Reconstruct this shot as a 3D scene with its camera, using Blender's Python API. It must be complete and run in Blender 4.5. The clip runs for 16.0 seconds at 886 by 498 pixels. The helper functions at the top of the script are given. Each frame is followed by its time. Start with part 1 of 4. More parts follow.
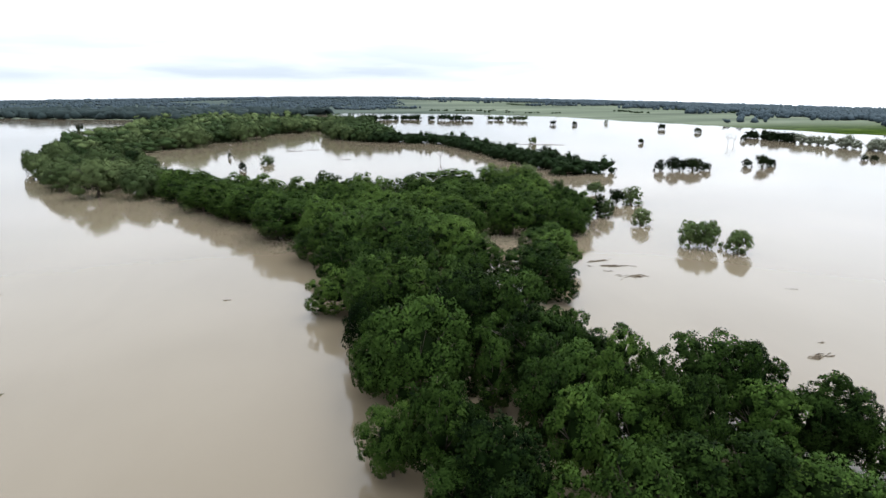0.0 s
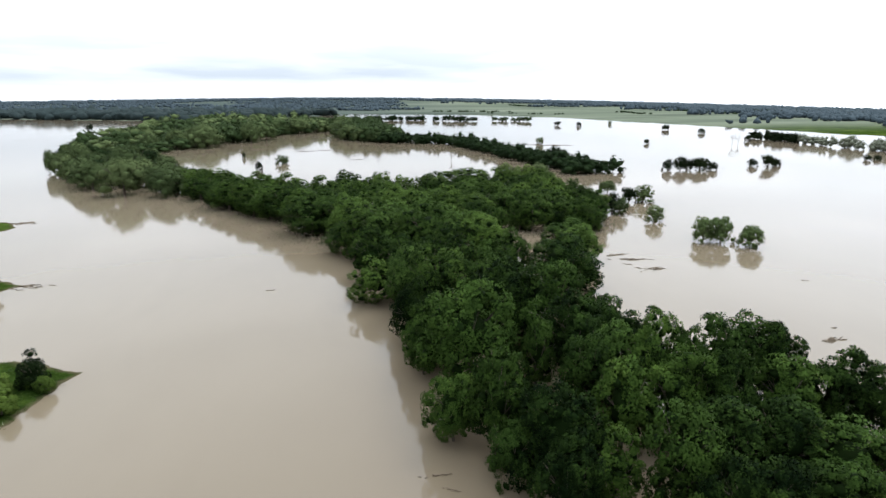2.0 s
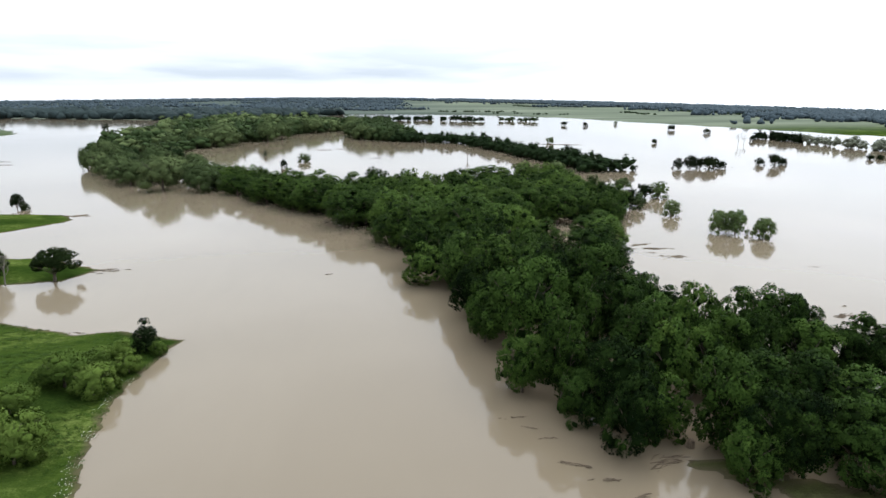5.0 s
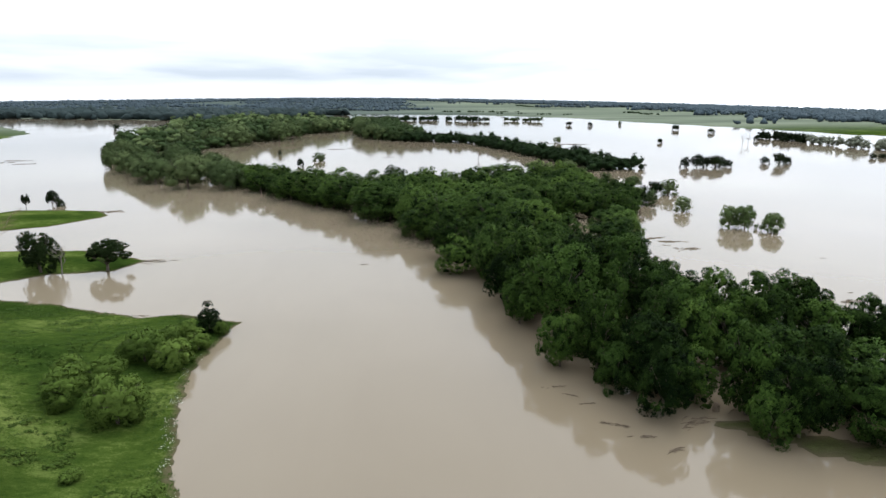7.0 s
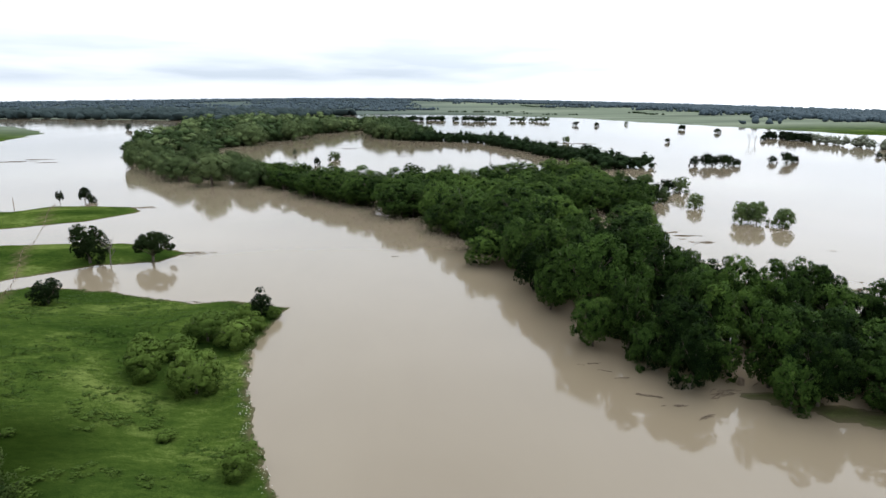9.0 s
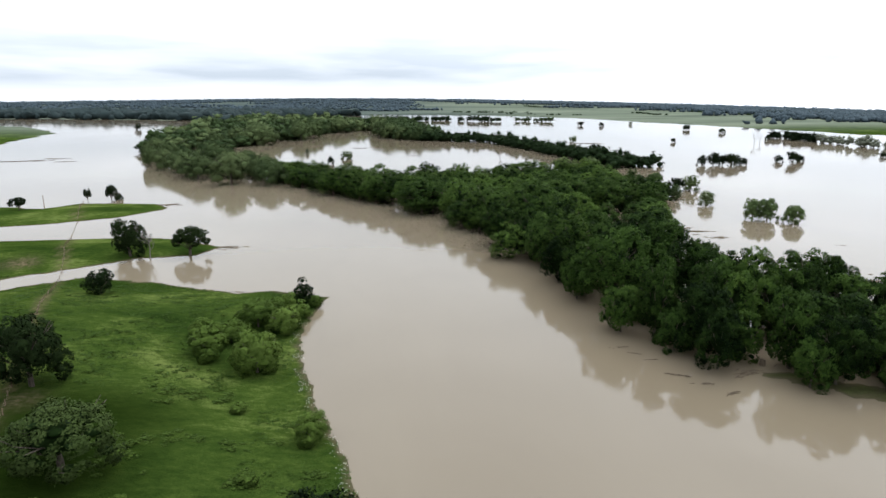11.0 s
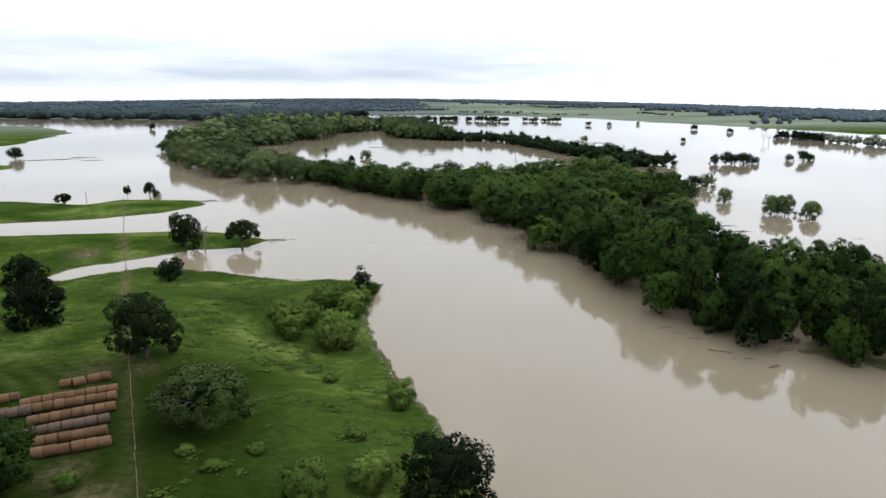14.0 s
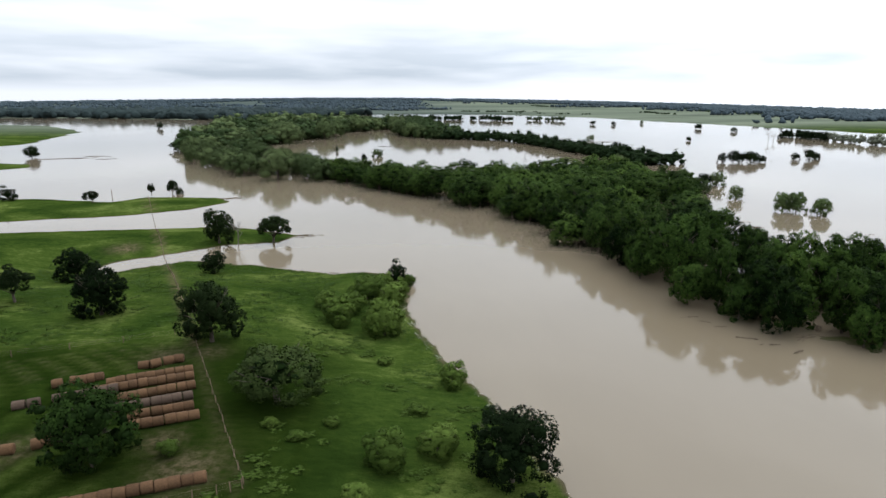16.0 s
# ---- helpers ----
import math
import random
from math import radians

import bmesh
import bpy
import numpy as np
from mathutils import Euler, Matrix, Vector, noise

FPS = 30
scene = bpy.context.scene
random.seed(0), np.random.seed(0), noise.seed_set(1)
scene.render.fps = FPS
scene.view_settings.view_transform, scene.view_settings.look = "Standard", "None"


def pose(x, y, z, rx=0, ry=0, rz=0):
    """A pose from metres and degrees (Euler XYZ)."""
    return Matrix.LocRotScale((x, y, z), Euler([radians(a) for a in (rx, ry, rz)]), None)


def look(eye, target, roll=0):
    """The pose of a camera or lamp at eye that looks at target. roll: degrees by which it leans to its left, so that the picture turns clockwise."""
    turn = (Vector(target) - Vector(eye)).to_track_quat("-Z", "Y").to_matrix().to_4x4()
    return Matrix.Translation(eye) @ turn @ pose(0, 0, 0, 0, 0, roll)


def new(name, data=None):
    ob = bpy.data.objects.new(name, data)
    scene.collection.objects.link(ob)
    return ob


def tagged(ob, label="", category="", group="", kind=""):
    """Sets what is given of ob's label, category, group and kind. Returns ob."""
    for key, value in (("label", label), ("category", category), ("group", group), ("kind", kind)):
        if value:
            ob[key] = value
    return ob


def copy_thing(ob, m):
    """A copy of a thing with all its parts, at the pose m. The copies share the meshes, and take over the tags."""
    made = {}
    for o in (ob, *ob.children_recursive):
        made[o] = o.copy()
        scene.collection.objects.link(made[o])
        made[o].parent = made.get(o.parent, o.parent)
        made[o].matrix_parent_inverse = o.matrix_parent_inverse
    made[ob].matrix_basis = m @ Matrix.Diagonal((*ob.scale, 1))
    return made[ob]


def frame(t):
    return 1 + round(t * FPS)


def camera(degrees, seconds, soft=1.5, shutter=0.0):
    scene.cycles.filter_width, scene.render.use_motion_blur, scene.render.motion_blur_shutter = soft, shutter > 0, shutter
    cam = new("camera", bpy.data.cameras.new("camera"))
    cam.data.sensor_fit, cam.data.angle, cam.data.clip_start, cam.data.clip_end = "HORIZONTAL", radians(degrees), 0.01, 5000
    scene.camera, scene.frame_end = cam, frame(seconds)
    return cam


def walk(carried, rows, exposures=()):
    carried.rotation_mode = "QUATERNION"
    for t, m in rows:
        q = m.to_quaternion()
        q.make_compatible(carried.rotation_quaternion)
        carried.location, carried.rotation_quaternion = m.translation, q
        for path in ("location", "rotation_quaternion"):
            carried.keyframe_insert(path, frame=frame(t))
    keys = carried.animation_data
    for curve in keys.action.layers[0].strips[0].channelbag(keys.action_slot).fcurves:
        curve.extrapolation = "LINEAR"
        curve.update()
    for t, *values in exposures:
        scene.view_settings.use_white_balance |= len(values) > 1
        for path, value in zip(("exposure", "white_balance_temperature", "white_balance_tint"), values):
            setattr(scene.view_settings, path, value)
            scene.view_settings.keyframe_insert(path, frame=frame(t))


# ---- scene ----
cam = camera(70.0, 16.0)
PATH = [
    (0, (1.43, 2.123, 47.127), (1.606, 4.058, 46.649), -0.2),
    (0.5, (-0.64, 0.253, 47.165), (-0.464, 2.187, 46.687), -0.2),
    (1, (-2.738, -1.796, 47.206), (-2.563, 0.138, 46.729), -0.2),
    (1.5, (-4.816, -3.811, 47.268), (-4.641, -1.877, 46.791), -0.2),
    (2, (-7.071, -6.092, 47.34), (-6.896, -4.157, 46.865), -0.2),
    (2.5, (-9.217, -8.358, 47.413), (-9.042, -6.423, 46.937), -0.2),
    (3, (-11.333, -10.693, 47.504), (-11.16, -8.758, 47.029), -0.2),
    (3.5, (-13.451, -13.077, 47.591), (-13.278, -11.142, 47.117), -0.2),
    (4, (-15.629, -15.507, 47.631), (-15.456, -13.572, 47.156), -0.1),
    (6.5, (-26.645, -28.501, 47.907), (-26.474, -26.565, 47.433), -0.1),
    (7, (-28.866, -30.833, 47.912), (-28.697, -28.897, 47.438), -0.1),
    (7.5, (-30.954, -33.096, 47.861), (-30.788, -31.159, 47.389), -0.1),
    (8, (-33.083, -35.23, 47.835), (-32.919, -33.294, 47.363), -0.1),
    (8.5, (-35.215, -37.496, 47.834), (-35.054, -35.56, 47.361), -0.1),
    (9, (-37.203, -39.521, 47.832), (-37.043, -37.585, 47.359), -0.1),
    (11.5, (-47.349, -48.734, 47.86), (-47.193, -46.797, 47.388), -0.1),
    (12, (-49.494, -50.459, 47.915), (-49.338, -48.522, 47.443), -0.1),
    (12.5, (-51.522, -52.133, 47.899), (-51.368, -50.196, 47.428), -0.1),
    (13, (-53.645, -53.754, 47.928), (-53.493, -51.817, 47.456), -0.1),
    (13.5, (-55.777, -55.386, 47.949), (-55.625, -53.448, 47.477), -0.1),
    (14, (-57.885, -57.033, 47.977), (-57.735, -55.095, 47.505), -0.1),
    (14.5, (-60.055, -58.614, 48.033), (-59.905, -56.676, 47.56), -0.1),
    (15, (-62.284, -60.327, 48.11), (-62.134, -58.39, 47.638), -0.1),
    (15.5, (-64.575, -61.921, 48.179), (-64.425, -59.984, 47.706), -0.1),
    (16, (-66.821, -63.431, 48.271), (-66.671, -61.494, 47.797), -0.1),
]
EXPOSURES = [(0.0, 0.0), (4.0, -0.04), (8.5, -0.1), (12.5, -0.15), (14.5, -0.17), (16.0, -0.33)]
walk(cam, [(t, look(eye, target, roll)) for t, eye, target, roll in PATH], EXPOSURES)

# ---------------------------------------------------------------- sky and sun
SUN_ELEVATION, SUN_TURN = 52.0, 40.0


def nodes_of(owner):
    owner.use_nodes = True
    tree = owner.node_tree
    tree.nodes.clear()
    return tree


def add(tree, kind, **values):
    """A node of that kind; values go to its inputs by name (underscores for spaces) or to its own settings."""
    n = tree.nodes.new(kind)
    for key, value in values.items():
        slot = n.inputs.get(key.replace("_", " "))
        if slot is not None:
            slot.default_value = value
    return n


def ramp(tree, fac, stops):
    n = tree.nodes.new("ShaderNodeValToRGB")
    e = n.color_ramp.elements
    while len(e) < len(stops):
        e.new(0.5)
    for el, (pos, col) in zip(e, stops):
        el.position, el.color = pos, (*col, 1)
    tree.links.new(fac, n.inputs[0])
    return n.outputs[0]


def maths(tree, op, a, b=None, clamp=False):
    n = tree.nodes.new("ShaderNodeMath")
    n.operation, n.use_clamp = op, clamp
    for slot, v in zip(n.inputs, (a, b)):
        if v is None:
            continue
        if isinstance(v, (int, float)):
            slot.default_value = v
        else:
            tree.links.new(v, slot)
    return n.outputs[0]


def mixed(tree, fac, a, b, blend="MIX"):
    n = tree.nodes.new("ShaderNodeMix")
    n.data_type, n.blend_type = "RGBA", blend
    for slot, v in ((n.inputs[0], fac), (n.inputs[6], a), (n.inputs[7], b)):
        if isinstance(v, (int, float)):
            slot.default_value = v
        elif isinstance(v, tuple):
            slot.default_value = (*v, 1)
        else:
            tree.links.new(v, slot)
    return n.outputs[2]


def noise_tex(tree, vector, scale, detail=4.0, rough=0.55, distort=0.0):
    n = add(tree, "ShaderNodeTexNoise", Scale=scale, Detail=detail, Roughness=rough, Distortion=distort)
    if vector is not None:
        tree.links.new(vector, n.inputs["Vector"])
    return n.outputs["Fac"]


def stretched(tree, vector, scale, loc=(0, 0, 0), turn=0.0):
    n = tree.nodes.new("ShaderNodeMapping")
    n.inputs["Scale"].default_value = scale
    n.inputs["Location"].default_value = loc
    n.inputs["Rotation"].default_value = (0, 0, turn)
    tree.links.new(vector, n.inputs["Vector"])
    return n.outputs[0]


def make_world():
    world = bpy.data.worlds.new("overcast_sky")
    scene.world = world
    t = nodes_of(world)
    out = t.nodes.new("ShaderNodeOutputWorld")
    sky = t.nodes.new("ShaderNodeTexSky")
    sky.sky_type, sky.sun_disc = "NISHITA", False
    sky.sun_elevation, sky.sun_rotation = radians(SUN_ELEVATION), radians(SUN_TURN)
    clear = t.nodes.new("ShaderNodeBackground")
    clear.inputs["Strength"].default_value = 0.06
    t.links.new(sky.outputs[0], clear.inputs["Color"])
    # a closed layer of cloud: white aloft, long grey-blue streaks low over the land
    co = t.nodes.new("ShaderNodeTexCoord").outputs["Generated"]
    sep = t.nodes.new("ShaderNodeSeparateXYZ")
    t.links.new(co, sep.inputs[0])
    z = sep.outputs[2]
    streak = noise_tex(t, stretched(t, co, (3.0, 3.0, 26.0), (3.1, 0.4, 0.0)), 1.0, 3.0, 0.5, 0.2)
    fine = noise_tex(t, stretched(t, co, (8.0, 8.0, 60.0), (0.7, 2.0, 0.0)), 1.0, 4.0, 0.55, 0.2)
    s = maths(t, "ADD", maths(t, "MULTIPLY", streak, 0.75), maths(t, "MULTIPLY", fine, 0.25))
    body = ramp(t, s, [(0.32, (0, 0, 0)), (0.62, (1, 1, 1))])
    band = ramp(t, z, [(0.004, (0.05, 0.05, 0.05)), (0.026, (1, 1, 1)), (0.05, (0.85, 0.85, 0.85)), (0.085, (0.60, 0.60, 0.60)), (0.3, (0.35, 0.35, 0.35))])
    amount = maths(t, "MULTIPLY", body, band)
    cloud_colour = mixed(t, amount, (0.945, 1.0, 1.09), (0.55, 0.63, 0.73))
    cloud = t.nodes.new("ShaderNodeBackground")
    t.links.new(cloud_colour, cloud.inputs["Color"])
    glow = ramp(t, z, [(0.0, (0.40, 0.40, 0.40)), (0.1, (0.46, 0.46, 0.46)), (0.5, (0.72, 0.72, 0.72)), (1.0, (1.0, 1.0, 1.0))])
    east = maths(t, "ADD", 1.0, maths(t, "MULTIPLY", maths(t, "MAXIMUM", sep.outputs[0], 0.0), 0.5))
    t.links.new(maths(t, "MULTIPLY", maths(t, "MULTIPLY", glow, 3.35), east), cloud.inputs["Strength"])
    mix = t.nodes.new("ShaderNodeMixShader")
    mix.inputs[0].default_value = 0.94
    t.links.new(clear.outputs[0], mix.inputs[1])
    t.links.new(cloud.outputs[0], mix.inputs[2])
    t.links.new(mix.outputs[0], out.inputs[0])


make_world()
sun_data = bpy.data.lights.new("sun", "SUN")
sun_data.energy, sun_data.angle, sun_data.color = 1.7, radians(25), (1.0, 0.97, 0.92)
sun = new("sun", sun_data)
sun.matrix_world = Euler((radians(90 - SUN_ELEVATION), 0, radians(180 - SUN_TURN))).to_matrix().to_4x4()
sun.location = (0, 0, 300)


# ---------------------------------------------------------------- materials
def plain(name, rough=0.7, spec=0.3):
    m = bpy.data.materials.new(name)
    t = nodes_of(m)
    out = t.nodes.new("ShaderNodeOutputMaterial")
    p = t.nodes.new("ShaderNodeBsdfPrincipled")
    p.inputs["Roughness"].default_value = rough
    p.inputs["Specular IOR Level"].default_value = spec
    t.links.new(p.outputs[0], out.inputs[0])
    return m, t, p


def bump(t, p, height, strength, distance):
    b = add(t, "ShaderNodeBump", Strength=strength, Distance=distance)
    t.links.new(height, b.inputs["Height"])
    t.links.new(b.outputs[0], p.inputs["Normal"])


def position(t):
    return t.nodes.new("ShaderNodeNewGeometry").outputs["Position"]


def leaf_material(name, dark, mid, light, spread=0.5, relief=1.0, cool=0.0):
    """Leaves that differ from tree to tree, from bough to bough and a little from leaf to leaf; cool: how far some trees lean to blue-green."""
    m, t, p = plain(name, 0.75, 0.02)
    geo = t.nodes.new("ShaderNodeNewGeometry")
    tree_random = t.nodes.new("ShaderNodeObjectInfo").outputs["Random"]
    big = noise_tex(t, geo.outputs["Position"], 0.33, 3.0, 0.55)
    v = maths(t, "ADD", maths(t, "MULTIPLY", geo.outputs["Random Per Island"], 0.12), maths(t, "MULTIPLY", tree_random, spread))
    v = maths(t, "ADD", v, maths(t, "MULTIPLY", maths(t, "SUBTRACT", big, 0.30), 0.6))
    fine = noise_tex(t, geo.outputs["Position"], 1.6, 3.0, 0.6)
    v = maths(t, "ADD", v, maths(t, "MULTIPLY", maths(t, "SUBTRACT", fine, 0.5), 0.36 * relief))
    col = ramp(t, v, [(0.14, dark), (0.5, mid), (0.95, light)])
    if cool:
        other = maths(t, "FRACT", maths(t, "MULTIPLY", tree_random, 7.31))
        col = mixed(t, maths(t, "MULTIPLY", other, cool), col, mixed(t, 1.0, col, (0.82, 0.92, 1.7), "MULTIPLY"))
    t.links.new(col, p.inputs["Base Color"])
    bump(t, p, fine, 0.4 * relief, 0.3)
    return m


LEAF_FOREST = leaf_material("leaves_forest", (0.002, 0.006, 0.0015), (0.034, 0.063, 0.011), (0.134, 0.192, 0.036), 0.30, 0.8, 0.22)
# the forest leaf brightened in its colour, to lift the strip beyond y 112
LEAF_FOREST_BRIGHT = leaf_material("leaves_forest_brightened", (0.006, 0.014, 0.003), (0.056, 0.096, 0.018), (0.196, 0.262, 0.058), 0.30, 0.8, 0.22)
LEAF_ELM = leaf_material("leaves_elm", (0.003, 0.008, 0.002), (0.018, 0.036, 0.007), (0.086, 0.126, 0.024), 0.2, 0.9)
# very dark leaf for the crown cores: paints the shade between boughs
LEAF_INNER_SHADE = leaf_material("leaves_inner_shade", (0.004, 0.010, 0.002), (0.009, 0.018, 0.004), (0.018, 0.032, 0.007), 0.2, 0.5)
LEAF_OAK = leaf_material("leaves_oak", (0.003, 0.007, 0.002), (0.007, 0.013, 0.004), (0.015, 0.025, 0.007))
LEAF_WILLOW = leaf_material("leaves_willow", (0.030, 0.046, 0.017), (0.064, 0.088, 0.034), (0.112, 0.140, 0.058), 0.4, 0.35)
LEAF_OLIVE = leaf_material("leaves_olive", (0.011, 0.019, 0.005), (0.028, 0.043, 0.012), (0.054, 0.074, 0.023))
LEAF_WEED = leaf_material("leaves_weeds", (0.022, 0.040, 0.007), (0.040, 0.064, 0.012), (0.064, 0.092, 0.022), 0.5, 0.5)
LEAF_ISLE = leaf_material("leaves_flooded", (0.034, 0.056, 0.020), (0.085, 0.118, 0.042), (0.150, 0.185, 0.076), 0.3, 0.6)
LEAF_WOOD = leaf_material("leaves_lagoon_wood", (0.006, 0.013, 0.005), (0.018, 0.032, 0.011), (0.046, 0.068, 0.026), 0.5, 0.5)
LEAF_SHRUB = leaf_material("leaves_shrub", (0.030, 0.052, 0.010), (0.064, 0.100, 0.019), (0.110, 0.152, 0.036), 0.4, 0.3)
LEAF_GREY = leaf_material("leaves_grey", (0.085, 0.095, 0.070), (0.135, 0.146, 0.108), (0.19, 0.20, 0.155))
# far woods: blue-grey haze painted into the leaf colour
LEAF_FAR_HAZE = leaf_material("leaves_far_haze", (0.036, 0.050, 0.058), (0.050, 0.068, 0.077), (0.068, 0.088, 0.094), 0.2, 0.2)


def bark_material(name, a, b):
    m, t, p = plain(name, 0.9, 0.15)
    n = noise_tex(t, stretched(t, position(t), (6, 6, 1.2)), 1.0, 5.0, 0.65)
    t.links.new(ramp(t, n, [(0.3, a), (0.7, b)]), p.inputs["Base Color"])
    bump(t, p, n, 0.6, 0.05)
    return m


BARK = bark_material("bark", (0.030, 0.024, 0.018), (0.085, 0.070, 0.055))
DEAD_WOOD = bark_material("dead_wood", (0.07, 0.06, 0.05), (0.15, 0.135, 0.12))
DRIFTWOOD = bark_material("driftwood", (0.05, 0.038, 0.026), (0.13, 0.10, 0.07))
POST_WOOD = bark_material("post_wood", (0.06, 0.040, 0.027), (0.18, 0.125, 0.085))


def water_material():
    m, t, p = plain("muddy_water", 0.06, 0.5)
    pos = position(t)
    wide = noise_tex(t, stretched(t, pos, (0.006, 0.003, 1), (0, 0, 0), 0.4), 1.0, 4.0, 0.55, 0.6)
    small = noise_tex(t, stretched(t, pos, (0.05, 0.02, 1), (0, 0, 0), 0.5), 1.0, 4.0, 0.6, 0.8)
    v = maths(t, "ADD", maths(t, "MULTIPLY", wide, 0.75), maths(t, "MULTIPLY", small, 0.25))
    t.links.new(ramp(t, v, [(0.3, (0.122, 0.0975, 0.066)), (0.7, (0.150, 0.124, 0.086))]), p.inputs["Base Color"])
    p.inputs["IOR"].default_value = 1.333
    calm = noise_tex(t, stretched(t, pos, (0.02, 0.011, 1), (0, 0, 0), 0.5), 1.0, 3.0, 0.5, 0.7)
    t.links.new(maths(t, "ADD", 0.03, maths(t, "MULTIPLY", calm, 0.07)), p.inputs["Roughness"])
    rip = noise_tex(t, stretched(t, pos, (1.3, 0.8, 1)), 1.0, 3.0, 0.5)
    slow = noise_tex(t, stretched(t, pos, (0.16, 0.10, 1)), 1.0, 2.0, 0.5)
    bump(t, p, maths(t, "ADD", maths(t, "MULTIPLY", rip, 0.35), slow), 0.05, 0.25)
    return m


def ground_material():
    m, t, p = plain("pasture", 0.95, 0.0)
    pos = position(t)
    sep = t.nodes.new("ShaderNodeSeparateXYZ")
    t.links.new(pos, sep.inputs[0])
    patch = noise_tex(t, stretched(t, pos, (0.035, 0.05, 0.1), (0, 0, 0), -0.4), 1.0, 5.0, 0.6, 0.6)
    tuft = noise_tex(t, stretched(t, pos, (0.55, 1.1, 0.5), (0, 0, 0), -0.4), 1.0, 5.0, 0.65, 0.3)
    blade = noise_tex(t, pos, 4.0, 3.0, 0.7)
    v = maths(t, "ADD", maths(t, "MULTIPLY", patch, 0.74), maths(t, "MULTIPLY", tuft, 0.32))
    v = maths(t, "ADD", v, maths(t, "MULTIPLY", maths(t, "SUBTRACT", blade, 0.5), 0.25))
    grass = ramp(t, v, [(0.34, (0.009, 0.019, 0.0035)), (0.46, (0.017, 0.032, 0.006)), (0.57, (0.033, 0.053, 0.010)), (0.69, (0.084, 0.108, 0.028))])
    # far land: fields and woods in long patches, paled and greyed to paint haze
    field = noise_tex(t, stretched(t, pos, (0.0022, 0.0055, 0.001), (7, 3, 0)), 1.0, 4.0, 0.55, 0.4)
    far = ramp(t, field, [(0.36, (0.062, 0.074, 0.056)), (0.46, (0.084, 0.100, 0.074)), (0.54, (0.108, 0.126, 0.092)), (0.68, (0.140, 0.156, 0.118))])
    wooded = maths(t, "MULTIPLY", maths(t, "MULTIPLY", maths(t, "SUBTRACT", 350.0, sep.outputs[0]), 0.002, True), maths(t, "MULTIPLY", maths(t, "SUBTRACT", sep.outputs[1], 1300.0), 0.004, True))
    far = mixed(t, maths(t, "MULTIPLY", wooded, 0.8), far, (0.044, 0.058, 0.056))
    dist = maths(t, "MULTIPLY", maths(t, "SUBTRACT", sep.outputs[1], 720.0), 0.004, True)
    dark_grass = t.nodes.new("ShaderNodeAttribute")
    dark_grass.attribute_name = "dark_grass"
    grass = mixed(t, maths(t, "MULTIPLY", dark_grass.outputs["Fac"], 0.92), grass, mixed(t, tuft, (0.003, 0.008, 0.001), (0.011, 0.020, 0.003)))
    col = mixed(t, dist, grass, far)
    attr = t.nodes.new("ShaderNodeAttribute")
    attr.attribute_name = "dirt"
    soil_n = noise_tex(t, pos, 0.9, 5.0, 0.65)
    soil = ramp(t, soil_n, [(0.3, (0.060, 0.044, 0.026)), (0.7, (0.135, 0.100, 0.064))])
    wear = maths(t, "MULTIPLY", attr.outputs["Fac"], maths(t, "MULTIPLY", maths(t, "SUBTRACT", soil_n, 0.25), 2.4, True), True)
    col = mixed(t, wear, col, soil)
    # bare mud just under and at the water's edge
    low = maths(t, "SUBTRACT", maths(t, "SUBTRACT", 1.0, maths(t, "MULTIPLY", maths(t, "ADD", sep.outputs[2], -0.02), 9.0, True)), dist, True)
    col = mixed(t, maths(t, "MULTIPLY", low, 0.95), col, (0.065, 0.056, 0.032))
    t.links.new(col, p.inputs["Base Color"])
    bump(t, p, maths(t, "ADD", tuft, maths(t, "MULTIPLY", blade, 0.5)), 0.9, 0.35)
    return m


def grained(name, a, b, scale, rough=0.9, depth=0.03):
    m, t, p = plain(name, rough, 0.15)
    info = t.nodes.new("ShaderNodeObjectInfo").outputs["Random"]
    co = t.nodes.new("ShaderNodeTexCoord").outputs["Object"]
    n = noise_tex(t, stretched(t, co, (scale, scale, scale)), 1.0, 5.0, 0.65)
    wide = noise_tex(t, position(t), 0.7, 2.0)
    v = maths(t, "ADD", maths(t, "MULTIPLY", n, 0.6), maths(t, "ADD", maths(t, "MULTIPLY", info, 0.25), maths(t, "MULTIPLY", wide, 0.25)))
    t.links.new(ramp(t, v, [(0.3, a), (0.8, b)]), p.inputs["Base Color"])
    bump(t, p, n, 0.7, depth)
    return m


WATER = water_material()
GROUND = ground_material()
HAY = grained("hay", (0.040, 0.022, 0.011), (0.108, 0.060, 0.030), 5.0)
HAY_OLD = grained("weathered_hay", (0.038, 0.026, 0.018), (0.082, 0.056, 0.040), 5.0)
WIRE = grained("rusty_wire", (0.10, 0.07, 0.05), (0.20, 0.15, 0.11), 20.0, 0.6, 0.0)
GRASS = leaf_material("grass_blades", (0.014, 0.029, 0.004), (0.030, 0.053, 0.009), (0.066, 0.092, 0.020))
FLOWER = grained("white_flowers", (0.45, 0.46, 0.36), (0.72, 0.72, 0.62), 3.0)
WHITE_PAINT = grained("white_metal", (0.62, 0.63, 0.62), (0.8, 0.8, 0.78), 0.5, 0.5, 0.0)


# ---------------------------------------------------------------- mesh helpers
def mesh_from(name, verts, faces, material, smooth=False):
    me = bpy.data.meshes.new(name)
    me.from_pydata(verts, [], faces)
    me.materials.append(material)
    if smooth:
        me.polygons.foreach_set("use_smooth", [True] * len(me.polygons))
    me.update()
    return me


def part(name, data, parent, label=""):
    """Links a mesh as one object under a thing."""
    ob = new(name, data)
    ob.parent = parent
    return tagged(ob, label)


